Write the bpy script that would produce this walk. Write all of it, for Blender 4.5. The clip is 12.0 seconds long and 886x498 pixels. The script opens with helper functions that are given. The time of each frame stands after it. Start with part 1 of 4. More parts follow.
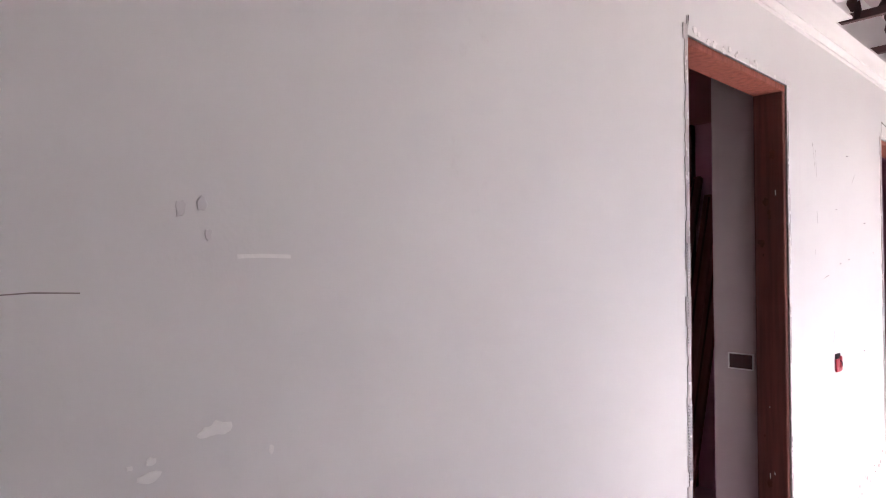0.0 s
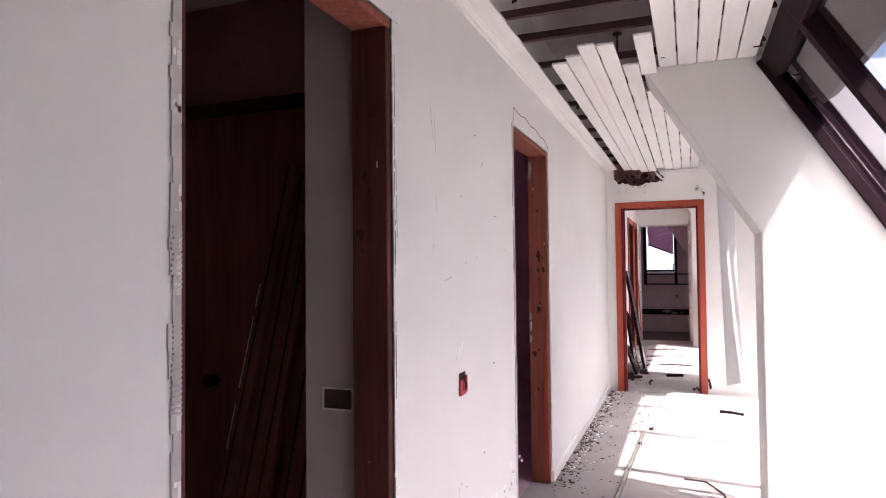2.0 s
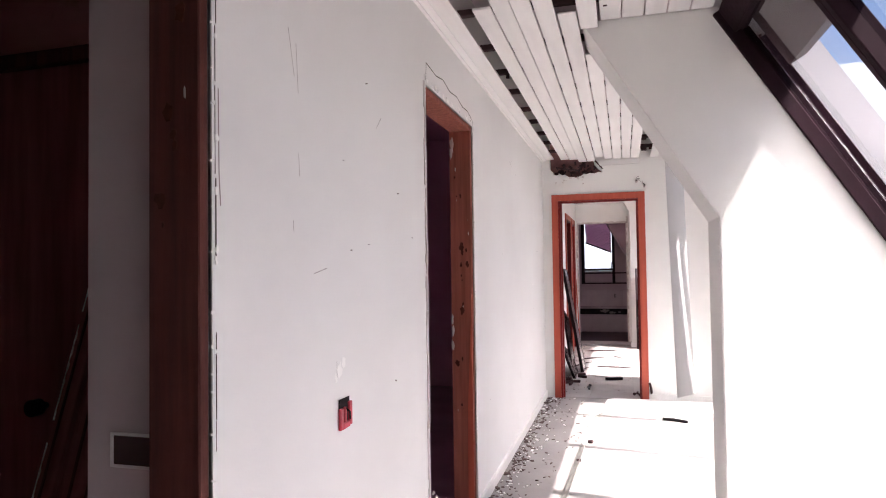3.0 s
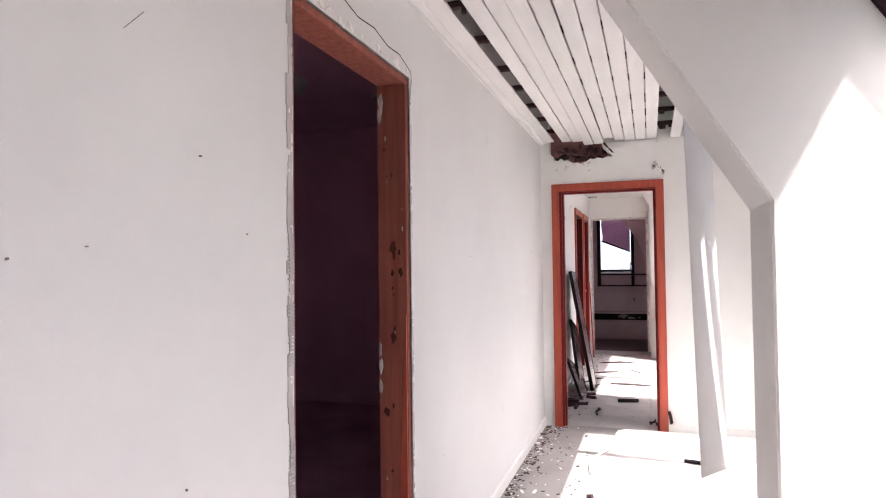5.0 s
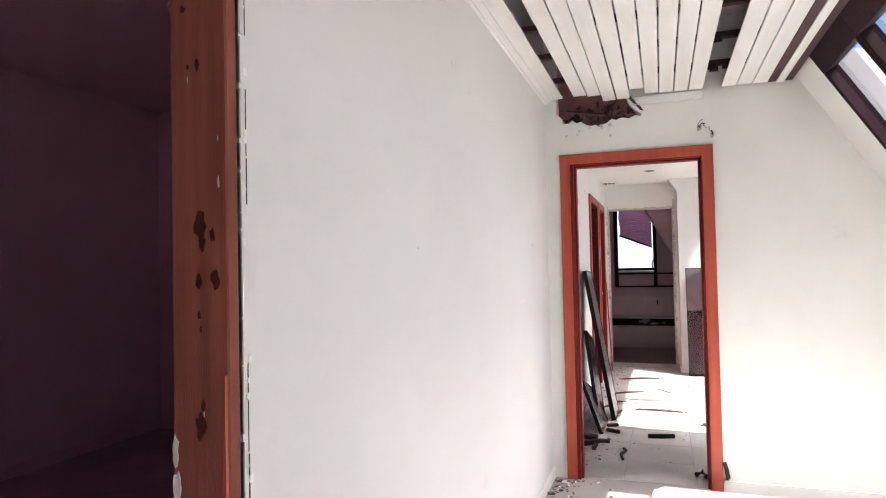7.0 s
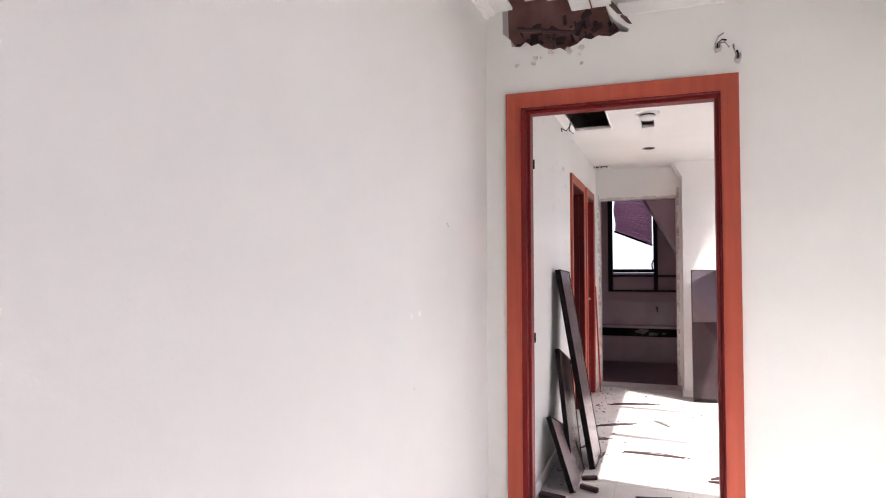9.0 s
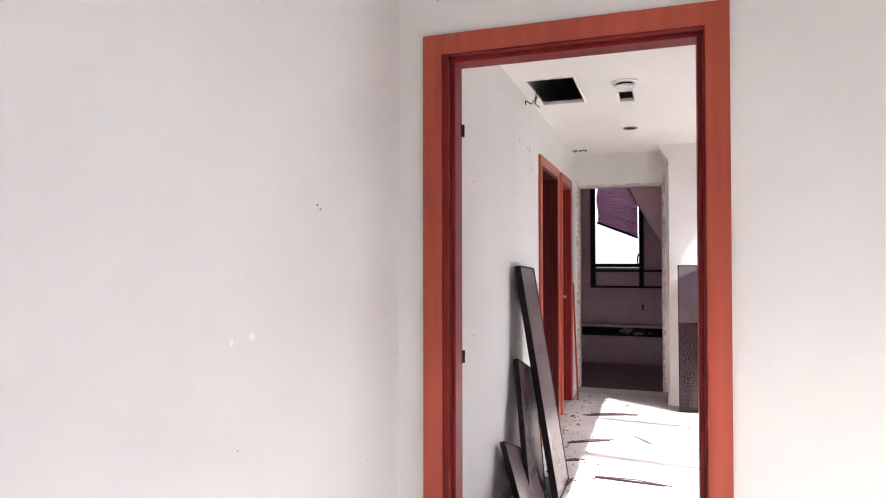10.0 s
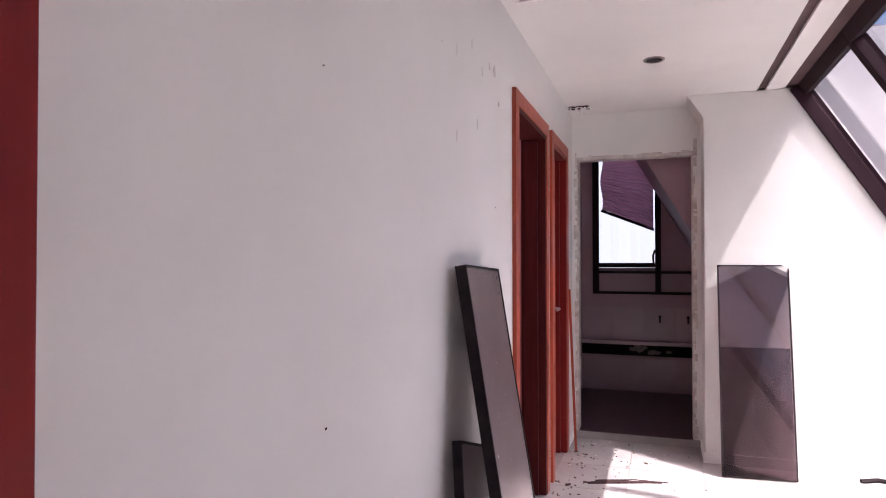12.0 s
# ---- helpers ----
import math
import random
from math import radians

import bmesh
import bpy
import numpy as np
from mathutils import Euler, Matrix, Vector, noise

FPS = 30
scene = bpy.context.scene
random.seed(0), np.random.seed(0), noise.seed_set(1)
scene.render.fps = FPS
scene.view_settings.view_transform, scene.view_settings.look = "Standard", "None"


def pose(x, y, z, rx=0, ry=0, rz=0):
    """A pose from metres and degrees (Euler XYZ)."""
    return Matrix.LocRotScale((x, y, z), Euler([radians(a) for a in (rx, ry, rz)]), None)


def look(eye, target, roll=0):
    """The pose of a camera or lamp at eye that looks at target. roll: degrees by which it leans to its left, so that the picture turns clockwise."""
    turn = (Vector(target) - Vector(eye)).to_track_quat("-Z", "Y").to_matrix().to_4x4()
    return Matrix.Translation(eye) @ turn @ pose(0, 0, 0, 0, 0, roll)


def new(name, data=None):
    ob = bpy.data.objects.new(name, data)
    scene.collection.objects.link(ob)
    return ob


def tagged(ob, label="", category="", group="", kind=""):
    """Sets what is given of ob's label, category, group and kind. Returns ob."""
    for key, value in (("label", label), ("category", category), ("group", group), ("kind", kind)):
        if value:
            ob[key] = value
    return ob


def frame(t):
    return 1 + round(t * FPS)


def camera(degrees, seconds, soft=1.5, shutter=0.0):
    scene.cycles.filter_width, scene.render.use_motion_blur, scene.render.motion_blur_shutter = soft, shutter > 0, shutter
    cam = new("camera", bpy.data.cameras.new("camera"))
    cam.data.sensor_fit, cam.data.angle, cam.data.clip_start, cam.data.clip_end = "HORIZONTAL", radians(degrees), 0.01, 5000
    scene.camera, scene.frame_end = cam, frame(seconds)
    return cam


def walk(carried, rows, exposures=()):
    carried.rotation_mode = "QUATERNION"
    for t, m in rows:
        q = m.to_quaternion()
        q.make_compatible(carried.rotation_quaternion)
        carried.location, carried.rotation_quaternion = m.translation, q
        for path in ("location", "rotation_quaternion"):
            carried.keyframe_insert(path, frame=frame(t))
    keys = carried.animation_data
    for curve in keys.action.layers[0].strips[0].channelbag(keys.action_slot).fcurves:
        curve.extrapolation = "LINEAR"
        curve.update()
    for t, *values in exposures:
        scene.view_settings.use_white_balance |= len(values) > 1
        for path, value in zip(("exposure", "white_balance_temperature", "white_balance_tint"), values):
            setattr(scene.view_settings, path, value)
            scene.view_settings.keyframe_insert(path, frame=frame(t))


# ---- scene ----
cam = camera(70.1, 12.0, soft=1.05)
EXPOSURES = [(0, 1.95, 6400, 16), (0.5, 1.55, 6400, 17), (1.0, 1.27, 6400, 18), (3, 1.17, 6400, 11), (6.3, 1.27, 6400, 8), (7, 1.28, 6400, 3), (9.5, 1.2, 6350, 8), (10.5, 1.28, 6350, 7), (12, 0.8, 6300, 19)]
PATH = [
    (0, (0.024, -0.324, 1.439), (-1.457, 1.019, 1.493), 0.0),
    (0.5, (-0.003, -0.137, 1.443), (-1.219, 1.45, 1.497), -0.3),
    (1, (-0.007, 0.151, 1.43), (-0.944, 1.917, 1.493), -0.7),
    (1.5, (-0.017, 0.371, 1.43), (-0.834, 2.195, 1.49), -0.6),
    (2, (-0.127, 0.821, 1.434), (-0.851, 2.685, 1.491), -0.6),
    (2.5, (-0.111, 1.183, 1.416), (-0.697, 3.094, 1.47), -0.6),
    (3, (-0.177, 1.503, 1.392), (-0.726, 3.425, 1.451), -0.8),
    (5, (-0.081, 2.631, 1.432), (-0.702, 4.532, 1.486), -0.69),
    (5.5, (-0.046, 2.983, 1.416), (-0.668, 4.883, 1.463), -0.56),
    (6, (-0.076, 3.359, 1.449), (-0.704, 5.258, 1.497), -0.68),
    (6.5, (-0.184, 3.694, 1.427), (-0.836, 5.584, 1.483), -0.97),
    (7, (-0.277, 4.054, 1.425), (-0.93, 5.944, 1.479), -1.2),
    (9, (-0.236, 5.561, 1.383), (-0.902, 7.446, 1.437), -0.2),
    (9.5, (-0.203, 5.954, 1.356), (-0.859, 7.843, 1.403), 0.1),
    (10, (-0.15, 6.312, 1.399), (-0.8, 8.203, 1.429), -0.1),
    (10.5, (-0.17, 6.803, 1.395), (-0.817, 8.695, 1.427), -0.1),
    (11, (-0.225, 7.196, 1.4), (-0.875, 9.087, 1.431), -0.2),
    (11.5, (-0.236, 7.69, 1.376), (-0.884, 9.582, 1.395), 0.0),
    (12, (-0.354, 8.097, 1.376), (-1.004, 9.988, 1.406), -0.04),
]
walk(cam, [(t, look(eye, target, roll)) for t, eye, target, roll in PATH], EXPOSURES)

# ---- world and sun ----
SUN_WAY = Vector((-0.515, 0.14, -1.0)).normalized()
sun = new("sun", bpy.data.lights.new("sun", "SUN"))
sun.data.energy, sun.data.angle, sun.data.color = 5.0, radians(0.5), (1.0, 0.96, 0.9)
sun.matrix_world = look((6, -2, 12), Vector((6, -2, 12)) + SUN_WAY)
world = bpy.data.worlds.new("sky")
scene.world = world
world.use_nodes = True
wn, wl = world.node_tree.nodes, world.node_tree.links
sky = wn.new("ShaderNodeTexSky")
sky.sky_type, sky.sun_disc = "NISHITA", False
sky.dust_density, sky.ozone_density = 1.3, 2.0
sky.sun_elevation = math.asin(-SUN_WAY.z)
sky.sun_rotation = math.atan2(-SUN_WAY.x, -SUN_WAY.y)
wl.new(sky.outputs[0], wn["Background"].inputs["Color"])
wn["Background"].inputs["Strength"].default_value = 0.09


# pale haze far outside the bathroom window
haze = bpy.data.materials.new("haze")
haze.use_nodes = True
hz = haze.node_tree.nodes.new("ShaderNodeEmission")
hz.inputs["Color"].default_value, hz.inputs["Strength"].default_value = (0.80, 0.90, 1.0, 1), 0.75
haze.node_tree.links.new(hz.outputs[0], haze.node_tree.nodes["Material Output"].inputs["Surface"])
hbm = bmesh.new()
hbm.faces.new([hbm.verts.new(p) for p in ((-60, 90, -30), (60, 90, -30), (60, 90, 26), (-60, 90, 26))])
hme = bpy.data.meshes.new("backdrop")
hbm.to_mesh(hme)
hme.materials.append(haze)
tagged(new("backdrop", hme), "pale hazy sky beyond the bathroom window", "sky", kind="structure")


# ---- materials ----
def surface(name, base, other, rough=0.8, scale=3.0, fine=60.0, bump=0.15, metal=0.0, mix=(0.35, 0.7), stretch=(1, 1, 1), spot=None, spot_size=1.2, spot_at=0.62, piece=0.0):
    """Two-tone procedural surface: broad clouds, fine grain, optional stains of a third colour."""
    m = bpy.data.materials.new(name)
    m.use_nodes = True
    n, l = m.node_tree.nodes, m.node_tree.links
    b = n["Principled BSDF"]
    co = n.new("ShaderNodeTexCoord")
    mp = n.new("ShaderNodeMapping")
    mp.inputs["Scale"].default_value = stretch
    l.new(co.outputs["Object"], mp.inputs["Vector"])
    big = n.new("ShaderNodeTexNoise")
    big.inputs["Scale"].default_value, big.inputs["Detail"].default_value = scale, 6
    l.new(mp.outputs[0], big.inputs["Vector"])
    ramp = n.new("ShaderNodeValToRGB")
    ramp.color_ramp.elements[0].position, ramp.color_ramp.elements[1].position = mix
    ramp.color_ramp.elements[0].color, ramp.color_ramp.elements[1].color = (*base, 1), (*other, 1)
    l.new(big.outputs["Fac"], ramp.inputs["Fac"])
    colour = ramp.outputs["Color"]
    if spot:
        st = n.new("ShaderNodeTexNoise")
        st.inputs["Scale"].default_value, st.inputs["Detail"].default_value, st.inputs["Roughness"].default_value = spot_size, 9, 0.65
        l.new(co.outputs["Object"], st.inputs["Vector"])
        cut = n.new("ShaderNodeMapRange")
        cut.inputs["From Min"].default_value, cut.inputs["From Max"].default_value = spot_at, spot_at + 0.1
        l.new(st.outputs["Fac"], cut.inputs["Value"])
        mx = n.new("ShaderNodeMix")
        mx.data_type = "RGBA"
        l.new(cut.outputs[0], mx.inputs["Factor"])
        l.new(colour, mx.inputs[6])
        mx.inputs[7].default_value = (*spot, 1)
        colour = mx.outputs[2]
    if piece:
        info = n.new("ShaderNodeObjectInfo")
        rg = n.new("ShaderNodeMapRange")
        rg.inputs["To Min"].default_value, rg.inputs["To Max"].default_value = 1 - piece, 1 + piece
        l.new(info.outputs["Random"], rg.inputs["Value"])
        hs = n.new("ShaderNodeHueSaturation")
        l.new(rg.outputs[0], hs.inputs["Value"])
        l.new(colour, hs.inputs["Color"])
        colour = hs.outputs[0]
    l.new(colour, b.inputs["Base Color"])
    small = n.new("ShaderNodeTexNoise")
    small.inputs["Scale"].default_value, small.inputs["Detail"].default_value = fine, 5
    l.new(mp.outputs[0], small.inputs["Vector"])
    rr = n.new("ShaderNodeMapRange")
    rr.inputs["To Min"].default_value, rr.inputs["To Max"].default_value = max(0.02, rough - 0.12), min(1, rough + 0.12)
    l.new(small.outputs["Fac"], rr.inputs["Value"])
    l.new(rr.outputs[0], b.inputs["Roughness"])
    b.inputs["Metallic"].default_value = metal
    bp = n.new("ShaderNodeBump")
    bp.inputs["Strength"].default_value, bp.inputs["Distance"].default_value = bump, 0.004
    l.new(small.outputs["Fac"], bp.inputs["Height"])
    l.new(bp.outputs[0], b.inputs["Normal"])
    return m


def glass(name, tint, rough=0.02):
    m = bpy.data.materials.new(name)
    m.use_nodes = True
    b = m.node_tree.nodes["Principled BSDF"]
    b.inputs["Base Color"].default_value = (*tint, 1)
    b.inputs["Roughness"].default_value = rough
    b.inputs["Transmission Weight"].default_value = 1.0
    b.inputs["IOR"].default_value = 1.45
    return m


PLASTER = surface("plaster", (0.80, 0.79, 0.77), (0.74, 0.73, 0.71), 0.85, 1.6, 90, 0.10, spot=(0.66, 0.64, 0.62), spot_size=1.1, spot_at=0.66)
WALLPAINT = surface("wall_paint", (0.80, 0.79, 0.78), (0.75, 0.735, 0.725), 0.7, 1.3, 120, 0.08, spot=(0.69, 0.67, 0.66), spot_size=2.2, spot_at=0.68)
RAW = surface("raw_plaster", (0.70, 0.66, 0.63), (0.42, 0.36, 0.34), 0.95, 14, 80, 0.6)
CHIP = surface("filler_patch", (0.93, 0.92, 0.90), (0.88, 0.86, 0.84), 0.9, 20, 80, 0.3)
DARKROOM = surface("room_paint", (0.92, 0.60, 0.73), (0.88, 0.55, 0.68), 0.85, 1.5, 70, 0.1)
SLAB = surface("ceiling_slab", (0.68, 0.58, 0.60), (0.50, 0.41, 0.43), 0.8, 2.2, 40, 0.3, spot=(0.26, 0.20, 0.20), spot_size=2.5, spot_at=0.64)
PLANK = surface("white_planks", (0.83, 0.82, 0.81), (0.77, 0.755, 0.745), 0.45, 3, 50, 0.06, stretch=(6, 0.6, 6))
BATTEN = surface("dark_batten", (0.075, 0.040, 0.042), (0.04, 0.022, 0.024), 0.85, 8, 60, 0.4)
FLOORMAT = surface("dusty_screed", (0.33, 0.302, 0.297), (0.25, 0.226, 0.222), 0.85, 2.2, 70, 0.35, spot=(0.17, 0.148, 0.144), spot_size=3.2, spot_at=0.62)
TILE = surface("dusty_tile", (0.38, 0.352, 0.345), (0.30, 0.272, 0.265), 0.6, 3.0, 70, 0.2, spot=(0.26, 0.23, 0.22), spot_size=4, spot_at=0.63, piece=0.06)
JOINT = surface("joint", (0.33, 0.30, 0.29), (0.26, 0.23, 0.22), 0.95, 12, 80, 0.3)
ORANGE = surface("varnished_door_wood", (0.42, 0.088, 0.052), (0.33, 0.062, 0.038), 0.38, 2.2, 45, 0.05, stretch=(14, 14, 0.8), mix=(0.3, 0.75))
KNOT = surface("pine_knot", (0.055, 0.018, 0.014), (0.10, 0.032, 0.024), 0.9, 40, 90, 0.2)
ROUGHWOOD = surface("rough_pine", (0.30, 0.098, 0.070), (0.20, 0.060, 0.044), 0.75, 2.6, 60, 0.3, stretch=(16, 16, 0.9), spot=(0.055, 0.025, 0.018), spot_size=5.5, spot_at=0.68)
BARE = surface("bare_plaster", (0.62, 0.58, 0.57), (0.50, 0.46, 0.45), 0.95, 12, 80, 0.4)
# darker brown than ROUGHWOOD, with lighter spots
DARKPINE = surface("dark_pine", (0.115, 0.036, 0.030), (0.068, 0.021, 0.018), 0.75, 2.6, 60, 0.3, stretch=(16, 16, 0.9), spot=(0.16, 0.062, 0.048), spot_size=4.5, spot_at=0.62)
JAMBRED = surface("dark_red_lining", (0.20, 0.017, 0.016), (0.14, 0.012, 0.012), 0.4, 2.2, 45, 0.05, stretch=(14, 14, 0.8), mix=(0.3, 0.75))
# white return wall greyed: its dimness is put into the base colour
RETURN = surface("return_wall_shaded", (0.60, 0.52, 0.52), (0.52, 0.44, 0.44), 0.85, 2, 70, 0.1, spot=(0.36, 0.28, 0.28), spot_size=3, spot_at=0.68)
# JAMBRED again, much darker: the open doorway's shade put into its lining
JAMBRED_SHADED = surface("shaded_lining", (0.075, 0.012, 0.012), (0.05, 0.008, 0.009), 0.5, 2.2, 45, 0.05, stretch=(14, 14, 0.8))
STORE = surface("dim_room_wall", (0.44, 0.22, 0.21), (0.34, 0.16, 0.155), 0.8, 1.5, 60, 0.1, spot=(0.24, 0.11, 0.10), spot_size=2.0, spot_at=0.62)
LEAFWOOD = surface("stored_leaf_wood", (0.31, 0.11, 0.108), (0.21, 0.07, 0.068), 0.65, 2.0, 50, 0.08, stretch=(10, 10, 0.8))
FRAME = surface("dark_window_frame", (0.021, 0.007, 0.012), (0.014, 0.005, 0.008), 0.7, 5, 60, 0.08)
for mat_ob in (FRAME, BATTEN):
    mat_ob.node_tree.nodes["Principled BSDF"].inputs["Specular IOR Level"].default_value = 0.12
BROWN = surface("brown_panel", (0.10, 0.055, 0.058), (0.07, 0.038, 0.04), 0.6, 4, 50, 0.1)
STEEL = surface("galvanised_steel", (0.45, 0.43, 0.42), (0.30, 0.27, 0.26), 0.45, 9, 70, 0.1, metal=0.8)
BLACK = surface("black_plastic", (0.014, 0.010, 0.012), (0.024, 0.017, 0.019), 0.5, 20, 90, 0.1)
RED = surface("red_plastic", (0.50, 0.03, 0.05), (0.38, 0.02, 0.04), 0.45, 14, 60, 0.1)
GREYFACE = surface("grey_laminate", (0.17, 0.125, 0.135), (0.13, 0.095, 0.10), 0.22, 2.5, 70, 0.05, spot=(0.30, 0.26, 0.26), spot_size=2.2, spot_at=0.64)
GREYBOARD = surface("grey_painted_board", (0.60, 0.58, 0.57), (0.54, 0.52, 0.51), 0.75, 2, 70, 0.1)
CERAMIC = surface("glazed_tile", (0.56, 0.42, 0.47), (0.48, 0.36, 0.40), 0.22, 3, 40, 0.05, piece=0.05)
BLIND = surface("pleated_fabric", (0.30, 0.20, 0.24), (0.24, 0.155, 0.19), 0.9, 6, 120, 0.2)
RUBBLE = surface("rubble", (0.19, 0.135, 0.125), (0.08, 0.056, 0.052), 0.95, 30, 90, 0.5)
# darker copy of BATHPAINT: the slope's shade is in the colour
BATHDIM = surface("bath_paint_shaded", (0.27, 0.17, 0.205), (0.22, 0.14, 0.17), 0.7, 2, 60, 0.1)
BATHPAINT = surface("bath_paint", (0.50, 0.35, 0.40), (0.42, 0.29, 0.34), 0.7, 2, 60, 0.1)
OPAL = surface("opal_shade", (0.62, 0.58, 0.58), (0.55, 0.50, 0.50), 0.35, 4, 60, 0.03)
tr_node = BLIND.node_tree.nodes.new("ShaderNodeBsdfTranslucent")
tr_node.inputs["Color"].default_value = (0.78, 0.52, 0.64, 1)
mix_node = BLIND.node_tree.nodes.new("ShaderNodeMixShader")
mix_node.inputs[0].default_value = 0.7
BLIND.node_tree.links.new(BLIND.node_tree.nodes["Principled BSDF"].outputs[0], mix_node.inputs[1])
BLIND.node_tree.links.new(tr_node.outputs[0], mix_node.inputs[2])
BLIND.node_tree.links.new(mix_node.outputs[0], BLIND.node_tree.nodes["Material Output"].inputs["Surface"])
CLEAR = glass("clear_glass", (0.95, 0.88, 0.94))
TINTED = glass("tinted_glass", (0.37, 0.30, 0.325), 0.03)
BROWN.node_tree.nodes["Principled BSDF"].inputs["Specular IOR Level"].default_value = 0.15
SCUFF = surface("scuff", (0.34, 0.29, 0.29), (0.22, 0.18, 0.18), 0.95, 30, 90, 0.1)
DARKGAP = surface("crack", (0.07, 0.045, 0.042), (0.04, 0.028, 0.025), 0.95, 30, 90, 0.2)
for mat_ob, gloss in ((DARKGAP, 0.05), (KNOT, 0.03), (SCUFF, 0.1), (RUBBLE, 0.1), (LEAFWOOD, 0.12), (ORANGE, 0.25), (JAMBRED, 0.15), (DARKPINE, 0.15), (ROUGHWOOD, 0.15), (BLACK, 0.06), (JAMBRED_SHADED, 0.08), (GREYBOARD, 0.2)):
    mat_ob.node_tree.nodes["Principled BSDF"].inputs["Specular IOR Level"].default_value = gloss


# ---- building helpers ----
def box(bm, x0, x1, y0, y1, z0, z1, bevel=0.0, m=None):
    """A box between the given limits, with bevelled edges where asked."""
    vs = [bm.verts.new(p) for p in ((x0, y0, z0), (x1, y0, z0), (x1, y1, z0), (x0, y1, z0), (x0, y0, z1), (x1, y0, z1), (x1, y1, z1), (x0, y1, z1))]
    fs = [bm.faces.new([vs[i] for i in f]) for f in ((3, 2, 1, 0), (4, 5, 6, 7), (0, 1, 5, 4), (1, 2, 6, 5), (2, 3, 7, 6), (3, 0, 4, 7))]
    got = vs
    if bevel:
        es = list({e for f in fs for e in f.edges})
        got = list({v for f in bmesh.ops.bevel(bm, geom=es, offset=bevel, segments=1, affect="EDGES")["faces"] for v in f.verts})
    if m is not None:
        bmesh.ops.transform(bm, matrix=m, verts=got)
    return got


def prism(bm, outline, a0, a1, axis="y"):
    """Extrudes an outline, in the two other axes, from a0 to a1 along axis."""
    def put(p, a):
        return {"x": (a, p[0], p[1]), "y": (p[0], a, p[1]), "z": (p[0], p[1], a)}[axis]
    lo, hi = [bm.verts.new(put(p, a0)) for p in outline], [bm.verts.new(put(p, a1)) for p in outline]
    bm.faces.new(lo), bm.faces.new(hi[::-1])
    for i in range(len(outline)):
        j = (i + 1) % len(outline)
        bm.faces.new((lo[j], lo[i], hi[i], hi[j]))
    bmesh.ops.recalc_face_normals(bm, faces=bm.faces[:])


def tube(bm, points, r, sides=6):
    """A round bar or cable along the points."""
    rings = []
    for i, p in enumerate(points):
        p = Vector(p)
        d = (Vector(points[min(i + 1, len(points) - 1)]) - Vector(points[max(i - 1, 0)])).normalized()
        a = d.orthogonal().normalized()
        b = d.cross(a)
        rings.append([bm.verts.new(p + r * (math.cos(k * math.tau / sides) * a + math.sin(k * math.tau / sides) * b)) for k in range(sides)])
    for u, v in zip(rings, rings[1:]):
        for k in range(sides):
            bm.faces.new((u[k], u[(k + 1) % sides], v[(k + 1) % sides], v[k]))
    bm.faces.new(rings[0][::-1]), bm.faces.new(rings[-1])


def lathe(bm, profile, at, sides=24):
    """Turns a profile of (radius, height) about a vertical axis through at."""
    rings = [[bm.verts.new((at[0] + r * math.cos(k * math.tau / sides), at[1] + r * math.sin(k * math.tau / sides), at[2] + h)) for k in range(sides)] for r, h in profile]
    for u, v in zip(rings, rings[1:]):
        for k in range(sides):
            bm.faces.new((u[k], u[(k + 1) % sides], v[(k + 1) % sides], v[k]))
    bm.faces.new(rings[0][::-1]), bm.faces.new(rings[-1])
    bmesh.ops.recalc_face_normals(bm, faces=bm.faces[:])


def flake(bm, u, v, size, long=1.0, n=9, thick=0.003, place=None, rng=random):
    """A ragged flat chip with n corners, laid by place(u, v, height)."""
    pts = []
    for k in range(n):
        a = k * math.tau / n
        r = size * rng.uniform(0.55, 1.0)
        pts.append((u + r * long * math.cos(a), v + r * math.sin(a)))
    lo, hi = [bm.verts.new(place(*p, 0)) for p in pts], [bm.verts.new(place(u + (p[0] - u) * 0.9, v + (p[1] - v) * 0.9, thick)) for p in pts]
    bm.faces.new(hi)
    for k in range(n):
        bm.faces.new((lo[k], lo[(k + 1) % n], hi[(k + 1) % n], hi[k]))


def part(name, bm, material, parent=None, label="", smooth=False):
    me = bpy.data.meshes.new(name)
    bmesh.ops.recalc_face_normals(bm, faces=bm.faces[:])
    bm.to_mesh(me)
    bm.free()
    me.materials.append(material)
    if smooth:
        for p in me.polygons:
            p.use_smooth = True
    ob = new(name, me)
    if parent:
        ob.parent = parent
    if label:
        ob["label"] = label
    return ob


def boxes(name, limits, material, parent=None, label="", bevel=0.0):
    bm = bmesh.new()
    for b in limits:
        box(bm, *b, bevel=bevel)
    return part(name, bm, material, parent, label)


def setting(ob, label, category):
    return tagged(ob, label, category, kind="structure")


def thing(name, label, category, at=(0, 0, 0), group=""):
    e = new(name)
    e.location = at
    return tagged(e, label, category, group)


# ---- plan ----
WALL_X, WALL_BACK = -1.0, -1.13        # the long wall and its rear face
CEIL1, CEIL2, SLAB_Z = 2.50, 2.49, 2.95
FAR_Y, FAR_BACK = 8.32, 8.452            # cross wall with the orange door frame
END_Y, PIER_Y = 13.07, 12.72            # bathroom wall, last cross wall
ROOF_X, ROOF_Z, FALL = 0.53, 2.50, 1.6  # a point of the glazed slope, and its fall
NEAR_Y = -1.2


def roof_x(z, inset=0.0):
    return ROOF_X + (ROOF_Z - z) / FALL - inset


